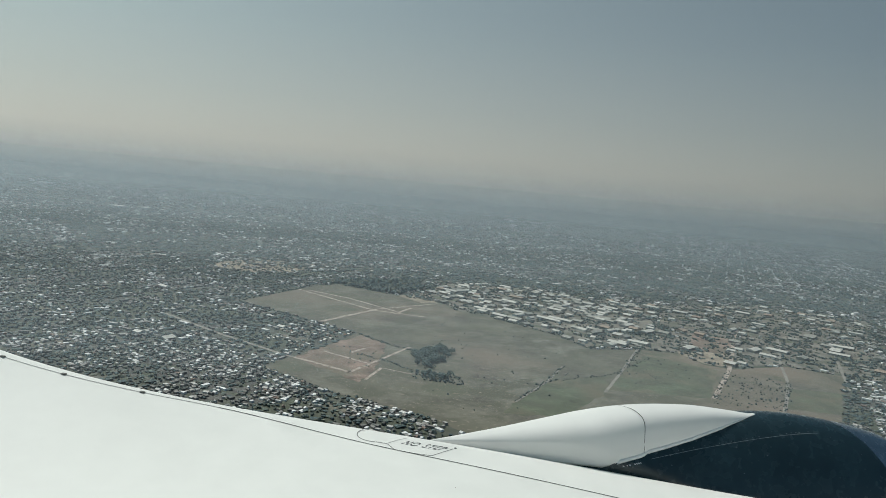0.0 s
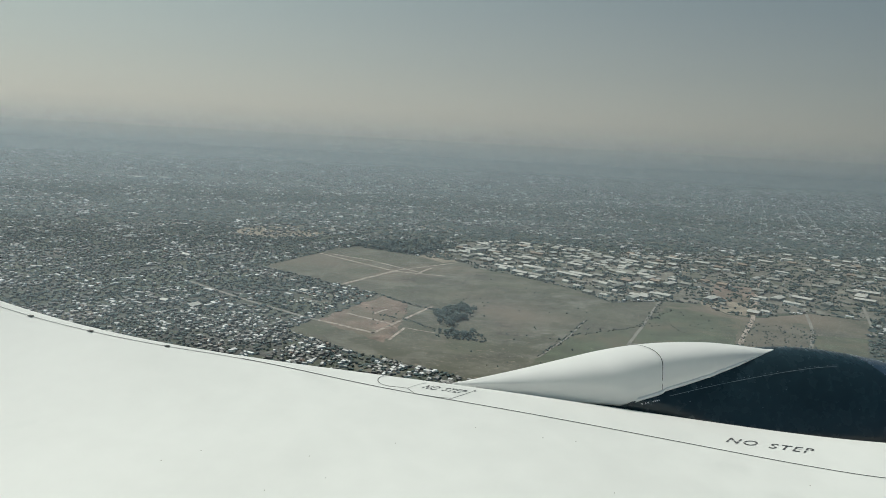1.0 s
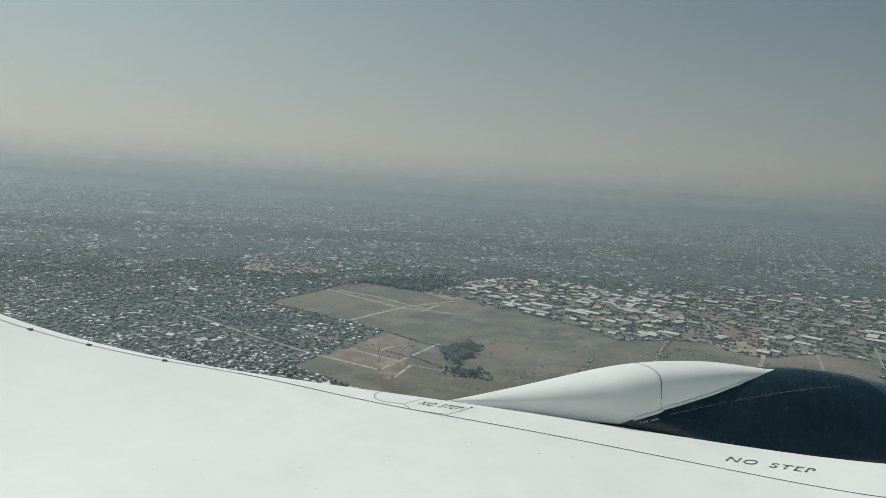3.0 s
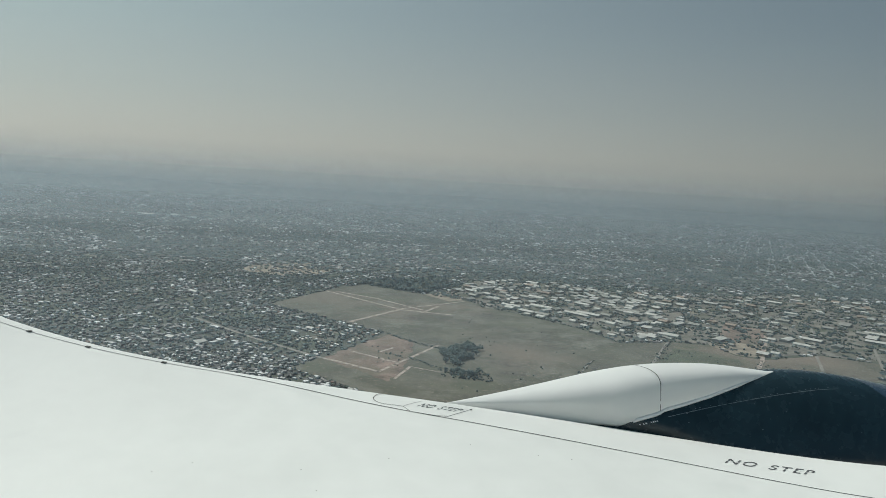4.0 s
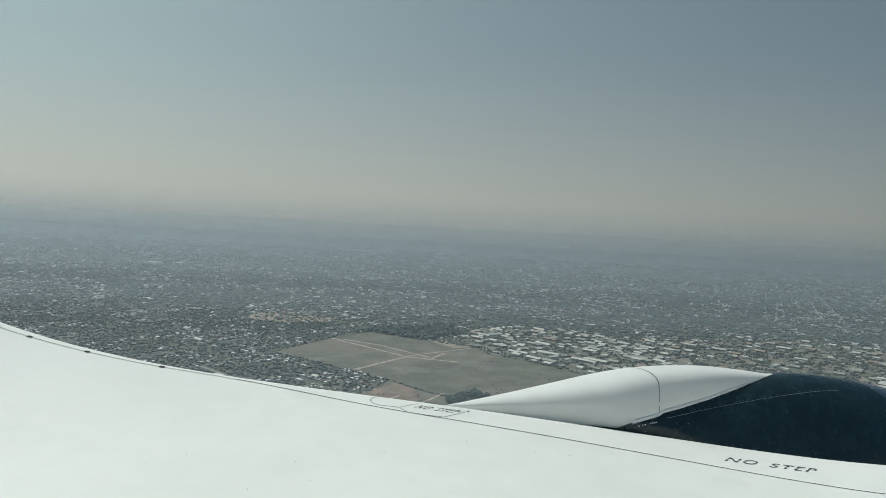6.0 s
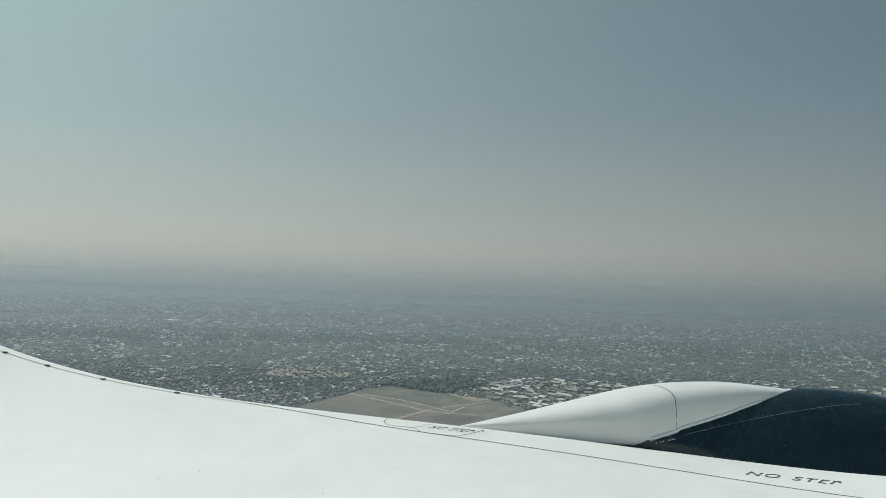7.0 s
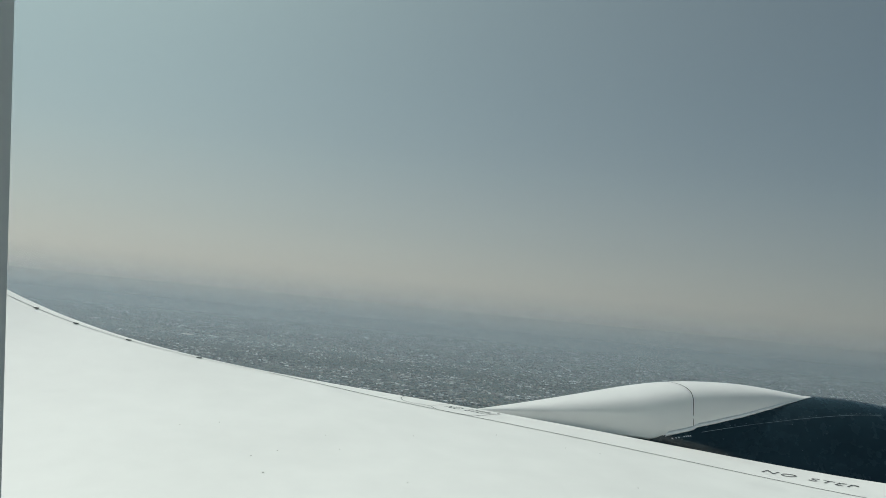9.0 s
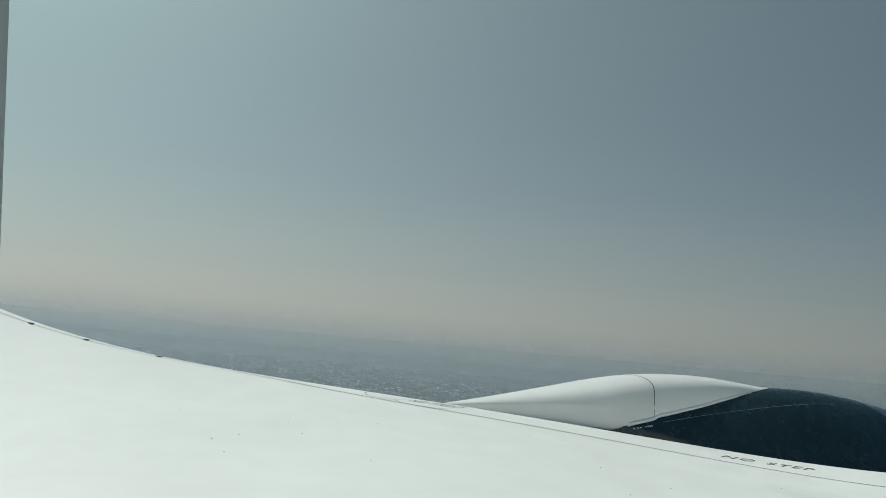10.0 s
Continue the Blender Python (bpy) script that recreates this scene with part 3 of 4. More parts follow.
# latches on the outer slat joint
for a in (-0.393, -0.497, -0.577, -0.638, -0.69):
    bm = box(bmesh.new(), -0.026, 0.026, -0.020, 0.020, 0.0, 0.008, 0.003)
    lt = part("latch", bm, LATCH, wing, "small dark latch plate")
    lt.matrix_local = Matrix.Translation(slat_line(a)) @ pose(0, 0, 0, 0, 6, -12)
# access panel outlines near the outboard marking
loop = [on_wing(-0.072 + 0.026 * math.cos(t), 0.135 - 0.155 * math.sin(t)) for t in np.linspace(radians(62), radians(285), 24)]
wing_line("panel_outline", loop, 0.008, "rounded panel outline")
wing_line("panel_outline", [on_wing(*p) for p in ((-0.064, 0.284), (-0.049, 0.285), (-0.033, 0.374), (-0.005, 0.385), (0.017, 0.372), (0.034, 0.170))], 0.007, "thin panel outline round the marking")
wing_line("panel_outline", [on_wing(*p) for p in ((-0.049, 0.270), (-0.040, 0.160), (-0.034, 0.110))], 0.007, "thin panel outline beside the marking", FAINT)
bm = bmesh.new()
bmesh.ops.create_cone(bm, cap_ends=True, segments=10, radius1=0.014, radius2=0.011, depth=0.004)
part("fastener", bm, SEAL, wing).matrix_local = Matrix.Translation(on_wing(0.036, 0.150, 0.003))


def lettering(text, a0, a1, foot, top, parent, mat):
    """Stencilled words lying on the skin between two spanwise places; foot and top are distances behind the leading edge. Each letter has stencil bridges."""
    cu = bpy.data.curves.new("lettering", "FONT")
    cu.body, cu.size, cu.extrude, cu.space_character, cu.space_word, cu.offset = text, 1.0, 0.0, 1.22, 1.5, 0.008
    tmp = bpy.data.objects.new("lettering", cu)
    scene.collection.objects.link(tmp)
    me = bpy.data.meshes.new_from_object(tmp.evaluated_get(bpy.context.evaluated_depsgraph_get()))
    bpy.data.objects.remove(tmp)
    x0, x1 = min(v.co.x for v in me.vertices), max(v.co.x for v in me.vertices)
    y1 = max(v.co.y for v in me.vertices)
    bm = bmesh.new()
    bm.from_mesh(me)
    for share in (0.40, 0.53):
        bmesh.ops.bisect_plane(bm, geom=bm.verts[:] + bm.edges[:] + bm.faces[:], plane_co=(0, y1 * share, 0), plane_no=(0, 1, 0))
    gone = [f for f in bm.faces if 0.40 < f.calc_center_median().y / y1 < 0.53]
    bmesh.ops.delete(bm, geom=gone, context="FACES")
    spans = []                                   # the stretch of each letter along the line
    for lo, hi in sorted((min(v.co.x for v in f.verts), max(v.co.x for v in f.verts)) for f in bm.faces):
        if spans and lo < spans[-1][1] + 0.01:
            spans[-1][1] = max(hi, spans[-1][1])
        else:
            spans.append([lo, hi])
    of_face = [next(i for i, (lo, hi) in enumerate(spans) if lo - 0.005 <= f.calc_center_median().x <= hi + 0.005) for f in bm.faces]
    for v in bm.verts:
        u = (v.co.x - x0) / (x1 - x0)
        v.co = on_wing(a0 + (a1 - a0) * u + 0.006 * v.co.y / y1, foot + (top - foot) * v.co.y / y1, 0.003)
    bpy.data.meshes.remove(me)
    for i, letter in enumerate(text.replace(" ", "")):
        one = bm.copy()
        bmesh.ops.delete(one, geom=[f for f, k in zip(one.faces, of_face) if k != i], context="FACES")
        part("letter", one, mat, parent, "black stencilled letter " + letter + " of the words NO STEP")
    bm.free()


lettering("NO STEP", 0.391, 0.507, 0.448, 0.352, wing, INK)
lettering("NO STEP", -0.033, 0.022, 0.245, 0.162, wing, INK)
FASTENER = material("dull_fastener", (0.38, 0.36, 0.33), 0.5, vary=0.2, size=0.1)
# small rivets and specks on the skin
for i in range(26):
    a, c = rng.uniform(-0.3, 0.6), rng.uniform(0.2, 2.4)
    bm = bmesh.new()
    bmesh.ops.create_cone(bm, cap_ends=True, segments=8, radius1=0.006, radius2=0.004, depth=0.003)
    p = part("fastener", bm, FASTENER, wing)
    p.matrix_local = Matrix.Translation(on_wing(a, c + slat_c(a), 0.003))

# engine: a body of revolution about an axis that points forward
ENG_O, ENG_F, ENG_N, ENG_Z = Vector((0, 6.95, 0)), Vector((0.98, 0.199, 0)), Vector((0.199, -0.98, 0)), -2.76
PROFILE = [(-3.6, 0.7), (-2, 0.85), (0, 1.1), (0.9, 1.28), (1.5, 1.375), (2.4, 1.42), (3.0, 1.44), (3.4, 1.45), (3.77, 1.447), (4.11, 1.415), (4.47, 1.352), (4.97, 1.236), (5.4, 1.05), (5.5, 0.95)]


def girth(t):
    """Radius of the cowl at t metres forward, smoothed."""
    ts, rs = zip(*PROFILE)
    return float(np.mean([np.interp(t + d, ts, rs) for d in (-0.16, -0.08, 0, 0.08, 0.16)]))


def settled(p, gap):
    """A place of the engine, kept at least gap behind the wing's leading edge."""
    return p * max(1.0, (edge_at(p.x / p.y).y + gap) / p.y)


def round_axis(t, phi, out=0.0):
    r = girth(t) + out
    return ENG_O + ENG_F * t + ENG_N * (r * math.sin(radians(phi))) + Vector((0, 0, ENG_Z + r * math.cos(radians(phi))))


def on_cowl(t, phi, out=0.0):
    """A point of the cowl at t forward and phi degrees from the top towards the cabin."""
    return shallow(settled(round_axis(t, phi, out), 0.05 + out))


engine = new("engine")
engine.parent = airliner
tagged(engine, "large navy blue jet engine under the wing")
RING = 4.46                                  # where the navy paint ends and the bare lip begins
part("cowl", loft([[on_cowl(t, p) for p in np.arange(0, 360, 3)] for t in np.linspace(-3.6, RING, 70)]), NAVY, engine, "glossy navy blue engine cowl", smooth=True)
lip = [[on_cowl(t, p, 0.001) for p in np.arange(0, 360, 3)] for t in np.linspace(RING, 5.45, 16)]
lip += [[shallow(ENG_O + ENG_F * t + ENG_N * (r * math.sin(radians(p))) + Vector((0, 0, ENG_Z + r * math.cos(radians(p))))) for p in np.arange(0, 360, 3)] for t, r in ((5.50, 0.92), (5.48, 0.88), (5.3, 0.85), (4.4, 0.88))]
part("inlet_lip", loft(lip), METAL, engine, "bare metal inlet lip", smooth=True)
TIP = 3.53                                   # the fairing's pointed end


def fairing_half(t):
    """Half angle, in degrees, covered by the white pylon fairing."""
    return float(np.interp(t, (-1.8, 0.0, 0.5, 1.0, 1.45, 1.87, 1.93, 2.14, 2.48, 2.88, 3.2, 3.47, TIP), (5, 8, 15, 24, 31.0, 27.2, 25.6, 23.7, 19.9, 13.8, 8.0, 2.2, 0.5)))


def hump(q):
    """Cross-section of the fairing: a broad crown whose flanks steepen towards the foot."""
    return max(1.0 - abs(q) ** 2.1, 0.0) ** 0.48


def crest(t):
    """Height of the fairing's crown over the engine's axis."""
    return float(np.interp(t, (-1.8, 0.07, 0.61, 1.20, 1.50, 1.81, 2.12, 2.44, 2.76, 3.09, 3.43, TIP), (1.05, 1.303, 1.384, 1.483, 1.534, 1.575, 1.592, 1.587, 1.569, 1.521, 1.462, 1.447)))


def on_fairing(t, q):
    """A point of the fairing; q runs from -1 to 1 across it."""
    top = float(np.mean([crest(t + d) for d in (-0.12, -0.06, 0, 0.06, 0.12)])) if t < 3.35 else crest(t)
    crown = ENG_Z + max(top, girth(t) + 0.006) - 0.02 * q * q
    foot = round_axis(t, q * fairing_half(t) * (1.0 if q > 0 else 0.3), 0.008)
    bulge = 0.05 * math.sin(math.pi * min(max((q - 0.25) / 0.75, 0.0), 1.0)) * min(1.0, max(crown - foot.z, 0.0) / 0.2)       # the flank leans out over its foot
    return shallow(settled(Vector((foot.x, foot.y - bulge, foot.z + max(crown - foot.z, 0.0) * hump(q))), 0.02))


rings = []
for t in np.linspace(-1.6, TIP - 0.01, 70):
    m = fairing_half(t)
    rings.append([on_fairing(t, q) for q in np.linspace(-1, 1, 61)] + [on_cowl(t, q * m, -0.03) for q in (0.98, 0.0, -0.29)])
part("pylon_fairing", loft(rings), GLOSS, engine, "white tapering pylon fairing on top of the engine", smooth=True)
rim = [[on_cowl(t, fairing_half(t) + d, o) for d, o in ((-0.9 * g, 0.004), (-0.7 * g, 0.004 + 0.018 * g), (0.85 * g, 0.004 + 0.012 * g), (0.95 * g, 0.001))] for t in np.linspace(1.3, TIP - 0.03, 50) for g in (min(1.0, (TIP - t) / 0.7),)]
part("fairing_rim", loft(rim), RIM, engine, "pale sealing rim along the fairing", smooth=True)


def cowl_line(name, pts, width, out, mat, label=""):
    """A thin strip on the engine's skin through (t, phi) places."""
    a = [(on_cowl(t, p - width, out), on_cowl(t, p + width, out)) for t, p in pts]
    return part(name, loft(a, closed=False), mat, engine, label)


seam = []
for q in np.linspace(-1, 1, 41):
    t = 1.93 + (0.30 * q - 0.34 * q * q if q > 0 else 0.1 * q)
    seam.append([on_fairing(t + w, q) + Vector((0, -0.002, 0.003)) for w in (-0.004, 0.004)])
part("fairing_joint", loft(seam, closed=False), SEAL, engine, "dark joint across the fairing")
HINGE = material("cowl_seal", (0.30, 0.35, 0.38), 0.4, vary=0.2, size=0.3)
cowl_line("cowl_joint", [(t, 29.4 - 6.7 * (t - 1.94) + 0.9 * (t - 1.94) ** 2) for t in np.linspace(1.94, 3.93, 40)], 0.09, 0.004, HINGE, "pale hinge joint along the cowl")
for t, w in ((1.60, 0.010), (1.625, 0.014), (1.665, 0.010), (1.69, 0.016), (1.745, 0.014), (1.767, 0.012), (1.787, 0.014), (1.809, 0.010)):
    cowl_line("marking", [(t + w * q, 32.2 - 5.5 * (t - 1.60)) for q in (0, 0.5, 1)], 0.34, 0.005, CHALK, "small white illegible marking")
DULL = material("dull_rivet", (0.24, 0.27, 0.30), 0.5, vary=0.2, size=0.3)
spots = [(t, 28.3 - 6.7 * (t - 1.94) + 0.9 * (t - 1.94) ** 2) for t in (2.25, 2.30, 2.42, 2.55, 2.72, 2.80, 2.86, 3.05, 3.12, 3.20, 3.46, 3.54, 3.60, 3.66, 3.70, 3.82)] + [(rng.uniform(2.0, 4.3), rng.uniform(22, 44)) for i in range(9)] + [(3.68, 9.5)]
for t, p in spots:
    if p > fairing_half(t) + 1:
        cowl_line("rivet", [(t, p), (t + 0.011, p)], 0.14, 0.004, DULL)

# cabin wall with the window that the view passes through; wall and window lean with the fuselage's curve
def rounded(x0, x1, z0, z1, r, y):
    pts = []
    for cx, cz, start in ((x1 - r, z1 - r, 0), (x0 + r, z1 - r, 90), (x0 + r, z0 + r, 180), (x1 - r, z0 + r, 270)):
        pts += [Vector((cx + r * math.cos(radians(start + q)), y, cz + r * math.sin(radians(start + q)))) for q in np.arange(0, 91, 9)]
    return pts


LEAN = Matrix(((1, 0, -0.181, -0.2090), (0, 1, 0.14, 0.16), (0, 0, 1, 0), (0, 0, 0, 1)))      # the wall's slope and the window's slant
inner = [[LEAN @ p for p in rounded(-g, 0.62 + g, -1.40 - g, 1.28 + g, 0.10 + g, y)] for g, y in ((0.060, -0.062), (0.034, -0.056), (0.016, -0.042), (0.005, -0.020), (0.0, 0.0), (0.006, 0.008), (0.025, 0.020), (0.075, 0.055))]
outer = [[LEAN @ p for p in rounded(-5.0, 5.0, -1.62, 1.52, 0.02, y)] for y in (-0.062, 0.055)]
part("cabin_wall", loft([outer[0], *inner, outer[1], outer[0]]), PLASTIC, airliner, "grey plastic cabin wall round the window", smooth=False)
# the rest of the fuselage round the cabin
arc = np.arange(34, 325, 8)
skin = []
for x in np.linspace(-5.0, 5.0, 6):
    ring = [Vector((x, -2.40 + r * math.cos(radians(a)), -0.1 + r * math.sin(radians(a)))) for r, seq in ((2.98, arc), (2.90, arc[::-1])) for a in seq]
    skin.append(ring)
part("fuselage", loft(skin), GLOSS, airliner, "plain white fuselage shell", smooth=False)

# ---- single houses at the field's corner ----
def house_kind(w, d, h, ridge, wall, roof):
    """A low house: walls with a door and windows, a gabled or flat roof."""
    ob = new("house")
    bm = box(bmesh.new(), -w / 2, w / 2, -d / 2, d / 2, 0, h)
    part("wall", bm, wall, ob)
    bm = bmesh.new()
    o = 0.1
    if ridge > 0.2:
        pts = [(-w / 2 - o, -d / 2 - o, h), (w / 2 + o, -d / 2 - o, h), (w / 2 + o, d / 2 + o, h), (-w / 2 - o, d / 2 + o, h), (-w / 2 - o, 0, h + ridge), (w / 2 + o, 0, h + ridge)]
        vs = [bm.verts.new(p) for p in pts]
        for f in ((0, 1, 5, 4), (2, 3, 4, 5), (1, 2, 5), (3, 0, 4), (3, 2, 1, 0)):
            bm.faces.new([vs[i] for i in f])
    else:
        box(bm, -w / 2 - 0.05, w / 2 + 0.05, -d / 2 - 0.05, d / 2 + 0.05, h, h + 0.12)
    part("roof", bm, roof, ob)
    for x in (-w * 0.25, w * 0.25):
        part("window", box(bmesh.new(), x - 0.13, x + 0.13, -d / 2 - 0.03, -d / 2 + 0.02, h * 0.45, h * 0.8), PANE, ob)
    return ob


kinds = [(house_kind(2.2, 1.6, 0.85, 0.05, WALLS, SHEET_PALE), "low rendered house with a pale flat roof among trees"),
         (house_kind(2.3, 1.6, 0.8, 0.5, WALLS, SHEET), "low rendered house with a grey gabled roof"),
         (house_kind(1.9, 1.5, 0.8, 0.5, WALLS_TAN, TILE), "small tan house with a red tiled roof"),
         (house_kind(2.6, 1.5, 1.0, 0.05, WHITE, WHITE), "bright white flat-roofed house"),
         (house_kind(1.8, 1.4, 0.75, 0.4, WALLS_TAN, SHEET_RUST), "small tan house with a rusted sheet roof")]
for i, (hx, hy) in enumerate(zip(lot_x[:260], lot_y[:260])):
    ob, label = kinds[int(rng.choice([0, 1, 2, 3, 4], p=[0.20, 0.40, 0.12, 0.10, 0.18]))]
    m = pose(hx, hy, 0, 0, 0, math.degrees(TURN1 if rng.random() < 0.5 else TURN2) + rng.normal(0, 4))
    if "placed" not in ob:
        ob.matrix_world, ob["placed"] = m, 1
        tagged(ob, label, "house", "houses at the field corner")
    else:
        copy_thing(ob, m)

# ---- warehouses ----
def warehouse_kind(w, d, h, ridge, wall, roof, bays):
    """A shed with plain walls, a shallow gabled sheet roof with ridge vents, and wall openings."""
    ob = new("warehouse")
    part("wall", box(bmesh.new(), -w / 2, w / 2, -d / 2, d / 2, 0, h), wall, ob)
    bm = bmesh.new()
    o, step = 0.12, w / bays
    prof = [(-d / 2 - o, h + 0.002), (-d / 2 - o, h + 0.10), (0, h + ridge), (d / 2 + o, h + 0.10), (d / 2 + o, h + 0.002)]
    rings = [[(x, y, z) for y, z in prof] for x in (-w / 2 - o, w / 2 + o)]
    vs = [[bm.verts.new(p) for p in r] for r in rings]
    for i in range(5):
        j = (i + 1) % 5
        bm.faces.new((vs[0][i], vs[0][j], vs[1][j], vs[1][i]))
    bm.faces.new(vs[0])
    bm.faces.new(vs[1][::-1])
    part("roof", bm, roof, ob)
    for side in (-1, 1):
        y0 = side * (d / 2 + 0.012)
        part("window", box(bmesh.new(), -w * 0.44, w * 0.44, y0 - 0.03, y0 + 0.03, h * 0.68, h * 0.82), PANE, ob)
        for i in range(max(1, bays // 3)):
            x = -w / 2 + step * (3 * i + 1.3)
            part("door", box(bmesh.new(), x - 0.55, x + 0.55, y0 - 0.04, y0 + 0.04, 0.0, h * 0.55), SHEET_RUST, ob)
    return ob


shed_kinds = [(warehouse_kind(10, 7, 1.8, 1.2, WALLS, SHEET, 4), "long warehouse with a grey sheet roof"),
              (warehouse_kind(13, 5, 1.7, 1.0, WHITE, SHEET_PALE, 6), "long white shed with a pale sheet roof"),
              (warehouse_kind(8.5, 7.5, 2.0, 1.3, WALLS_TAN, SHEET_PALE, 3), "tan warehouse with a pale sheet roof"),
              (warehouse_kind(6.5, 5.0, 1.6, 0.9, WHITE, SHEET_PALE, 3), "small white shed with a pale sheet roof"),
              (warehouse_kind(9, 8, 1.8, 1.2, WALLS_TAN, SHEET_RUST, 3), "warehouse with a rusted sheet roof"),
              (warehouse_kind(16, 7, 1.8, 1.1, WALLS, SHEET_PALE, 6), "very long low factory shed with a pale roof"),
              (warehouse_kind(4.5, 4, 1.4, 0.7, WALLS, SHEET, 2), "small low outbuilding with a grey roof")]
SHED_DIR = math.degrees(math.atan2(-0.70, 0.715))


def place_shed(i, x, y, turn):
    ob, label = shed_kinds[i]
    m = pose(x, y, 0, 0, 0, turn)
    if "placed" not in ob:
        ob.matrix_world, ob["placed"] = m, 1
        tagged(ob, label, "warehouse", "warehouses of the industrial estate")
    else:
        copy_thing(ob, m)


taken, rest = [], []
for poly, count, gap in ((SHEDS, 235, 0.84), (SHEDS_EAST, 100, 1.1)):
    xs, ys = [p[0] for p in poly], [p[1] for p in poly]
    put = 0
    for attempt in range(6000):
        x, y = rng.uniform(min(xs), max(xs)), rng.uniform(min(ys), max(ys))
        v = x * 0.70 + y * 0.715                     # distance across the estate's streets
        x, y = x - 0.70 * (v % 11.0 - 5.5) * 0.7, y - 0.715 * (v % 11.0 - 5.5) * 0.7
        i = int(rng.choice(7, p=[0.18, 0.13, 0.12, 0.18, 0.08, 0.08, 0.23]))
        size = (10, 13, 8.5, 6.5, 9, 16, 4.5)[i]
        built_up = blotch(np.array([x]), np.array([y]), 60, 71)[0] > (-0.6 if poly is SHEDS else -0.05)
        if put < count and built_up and bool(inside(np.array(x), np.array(y), poly)) and all(math.hypot(x - a, (y - b) * 0.8) > (size + c) * 0.27 * gap + 0.6 for a, b, c in taken):
            turn = SHED_DIR + rng.choice([0, 90], p=[0.7, 0.3]) + rng.normal(0, 2.5)
            if put < 150:
                place_shed(i, x, y, turn)
            else:
                rest.append((x, y, size, turn))
            taken.append((x, y, size))
            put += 1

# further sheds of the estate, joined
for name, share, mat in (("more_sheds", 0, SHEET_PALE), ("more_grey_sheds", 1, SHEET)):
    q = np.array(rest[share::2])
    houses(name, q[:, 0], q[:, 1], q[:, 2], np.minimum(q[:, 2] * 0.75, 7.0), np.full(len(q), 1.8), np.radians(q[:, 3]), np.full(len(q), 1.1), "further low sheds packed along the estate's lanes", mat)

# trees between the sheds
x = rng.uniform(0, 550, 26000)
y = rng.uniform(500, 910, 26000)
clump = (blotch(x, y, 22, 31) > 0.3) | (blotch(x, y, 60, 71) < -0.6)
k = np.flatnonzero((inside(x, y, SHEDS) & clump) | (inside(x, y, SHEDS_EAST) & clump))
crowns("estate_trees", x[k], y[k], rng.uniform(0.45, 1.5, k.size), rng.uniform(0.6, 1.9, k.size), "dark trees between the warehouses")

# ---- larger pale buildings of the suburb ----
for i, x, y, turn in ((3, -179, 458, -30), (2, -157, 447, 60), (3, -97, 511, -35), (1, -230, 640, -40), (3, -60, 880, -40)):
    place_shed(i, x, y, turn)

# ---- far landmark buildings ----
def tower(w, d, h, x, y, label, storeys):
    """A far apartment block with bands of windows and a roof slab."""
    ob = tagged(new("apartment_building"), label, "building")
    ob.matrix_world = pose(x, y, float(rise(x, y)) - 0.3, 0, 0, math.degrees(TURN2))
    part("wall", box(bmesh.new(), -w / 2, w / 2, -d / 2, d / 2, 0, h), WHITE, ob)
    part("roof", box(bmesh.new(), -w / 2 - 0.2, w / 2 + 0.2, -d / 2 - 0.2, d / 2 + 0.2, h, h + 0.5), SHEET_PALE, ob)
    for i in range(storeys):
        z = h * (i + 0.35) / storeys
        part("window", box(bmesh.new(), -w * 0.42, w * 0.42, -d / 2 - 0.08, -d / 2 + 0.1, z, z + h / storeys * 0.4), PANE, ob)


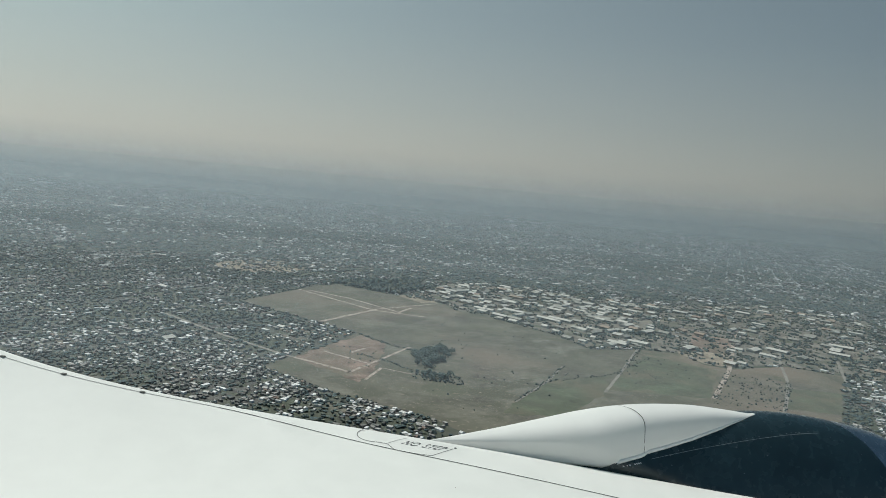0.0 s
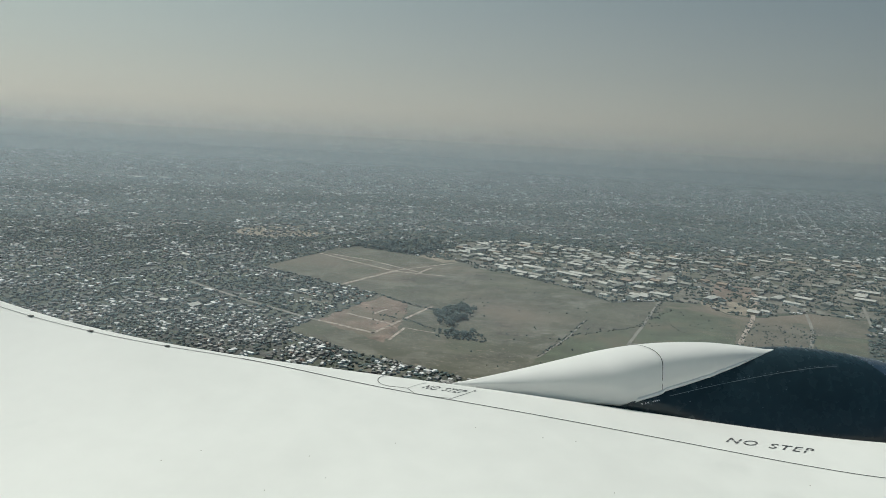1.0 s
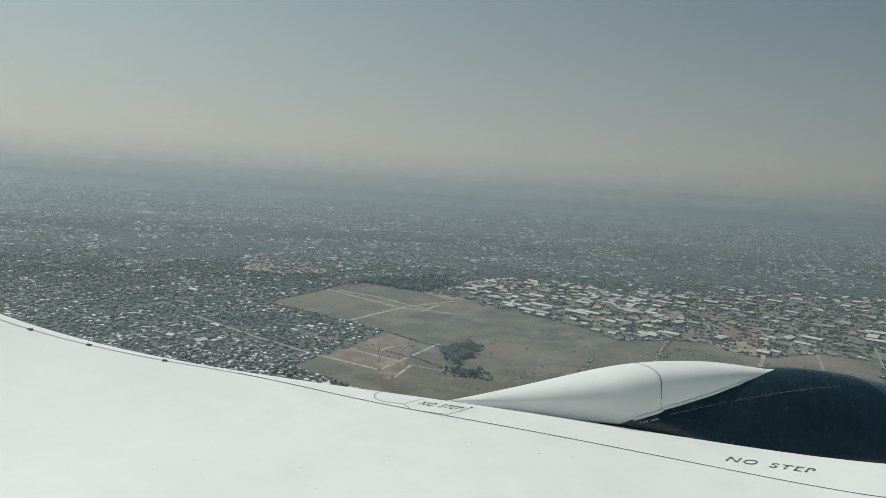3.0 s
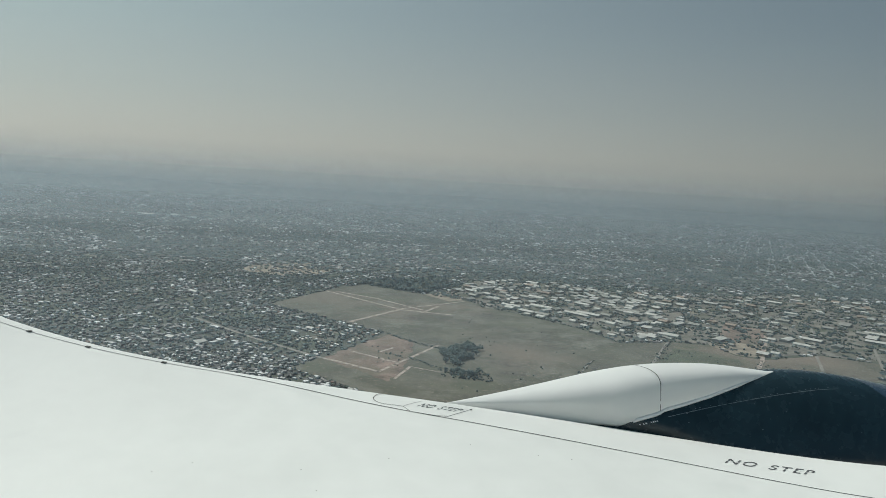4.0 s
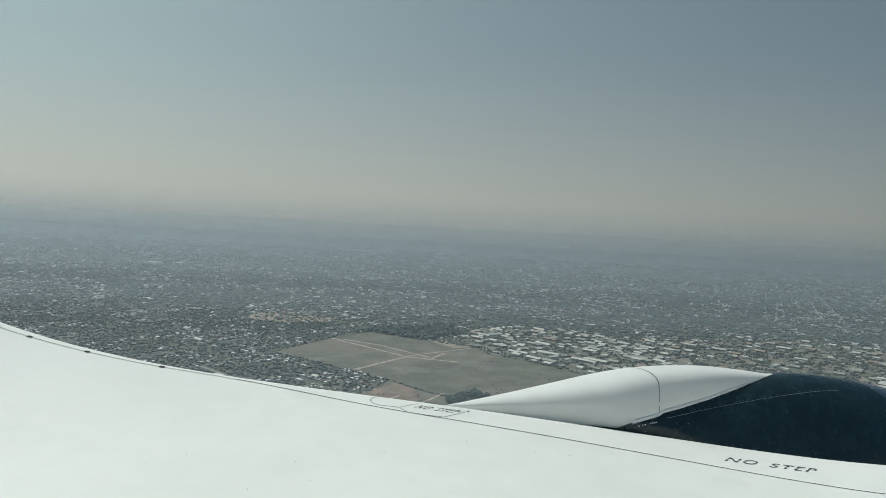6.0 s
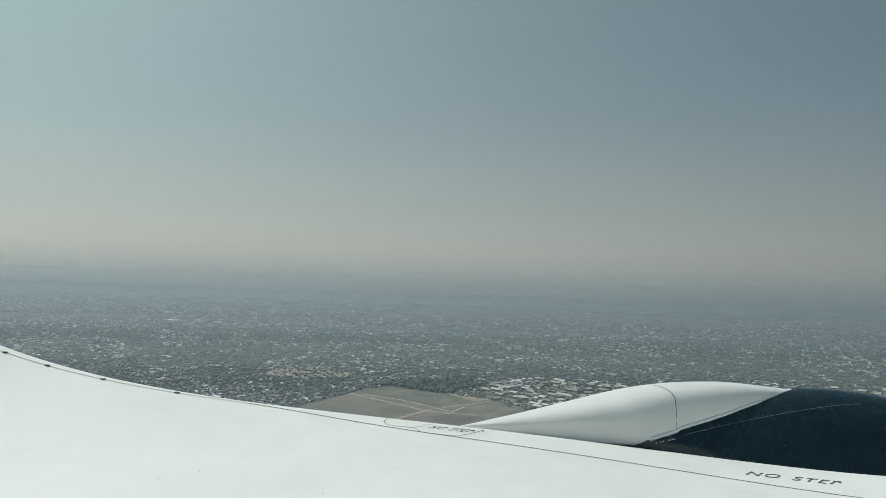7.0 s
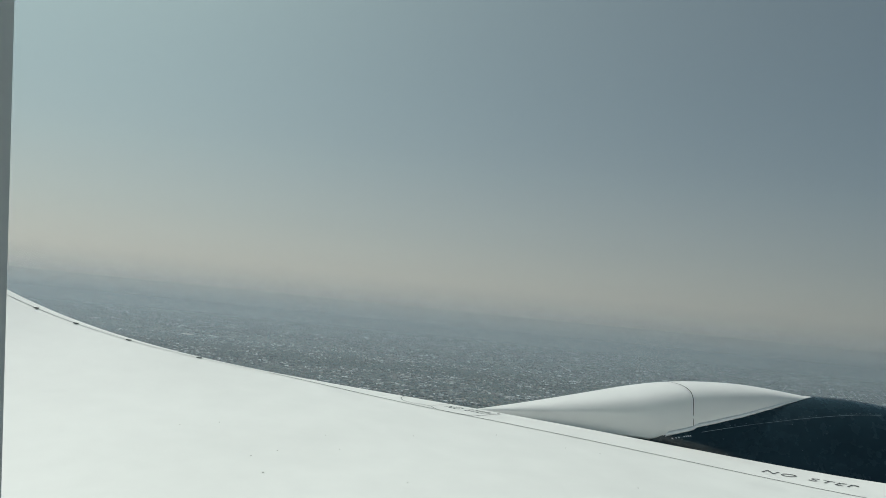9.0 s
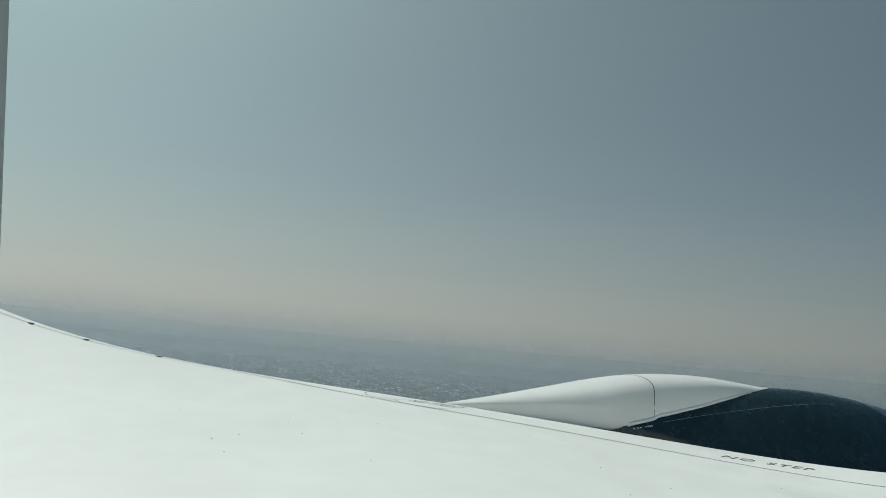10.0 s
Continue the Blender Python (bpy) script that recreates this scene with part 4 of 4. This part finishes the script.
for w, d, h, x, y, storeys in ((30, 16, 20, -338, 3270, 4), (18, 12, 13, -362, 3290, 4), (14, 10, 10, -290, 3240, 3), (6, 6, 17, -588, 1897, 5), (48, 24, 6, -708, 1649, 2), (30, 18, 6, -655, 1670, 2),
                               (20, 12, 5, -604, 1655, 2), (24, 12, 8, 96, 2035, 3), (16, 10, 9, 130, 2050, 3), (14, 9, 6, 62, 2020, 2), (20, 10, 6, 199, 2259, 2), (12, 9, 6, 3, 1773, 2),
                               (10, 8, 22, -470, 3887, 6), (10, 8, 26, -440, 3900, 6), (10, 8, 20, -505, 3880, 6), (10, 8, 24, -540, 3900, 6), (10, 8, 18, -580, 3890, 5), (16, 9, 5, 121, 1642, 2)):
    tower(w, d, h, x, y, "far pale apartment block standing out of the haze" if h > 8 else "far pale low block in the city", storeys)

# ---- the dark grove in the field ----
for gx, gy, k in ((3, 459, 14), (9, 471, 16), (16, 482, 14), (21, 474, 10), (9, 444, 12), (15, 452, 12), (20, 410, 5), (10, 414, 4)):
    for i in range(k):
        tx, ty = gx + rng.normal(0, 2.6), gy + rng.normal(0, 4.5)
        tree = tagged(new("tree"), "dark broadleaved tree in a field grove", "tree", "trees of the field grove")
        tree.matrix_world = pose(tx, ty, 0, 0, 0, rng.uniform(0, 360))
        bm = bmesh.new()
        bmesh.ops.create_cone(bm, cap_ends=True, segments=7, radius1=0.32, radius2=0.14, depth=2.0, matrix=Matrix.Translation((0, 0, 1.0)))
        for q in range(3):
            m = pose(0, 0, 1.2, 38, 0, 120 * q) @ Matrix.Translation((0, 0, 0.7))
            bmesh.ops.create_cone(bm, cap_ends=True, segments=5, radius1=0.11, radius2=0.04, depth=1.4, matrix=m)
        part("trunk", bm, BARK, tree)
        bm = bmesh.new()
        for q in range(26):
            r = rng.uniform(0.35, 0.75)
            p = Vector((rng.normal(0, 0.9), rng.normal(0, 0.9), 2.3 + rng.normal(0, 0.6)))
            got = bmesh.ops.create_icosphere(bm, subdivisions=1, radius=r, matrix=Matrix.Translation(p))
            for v in got["verts"]:
                v.co += Vector(rng.normal(0, 0.13, 3))
        part("crown", bm, LIGHTENED_LEAF, tree)
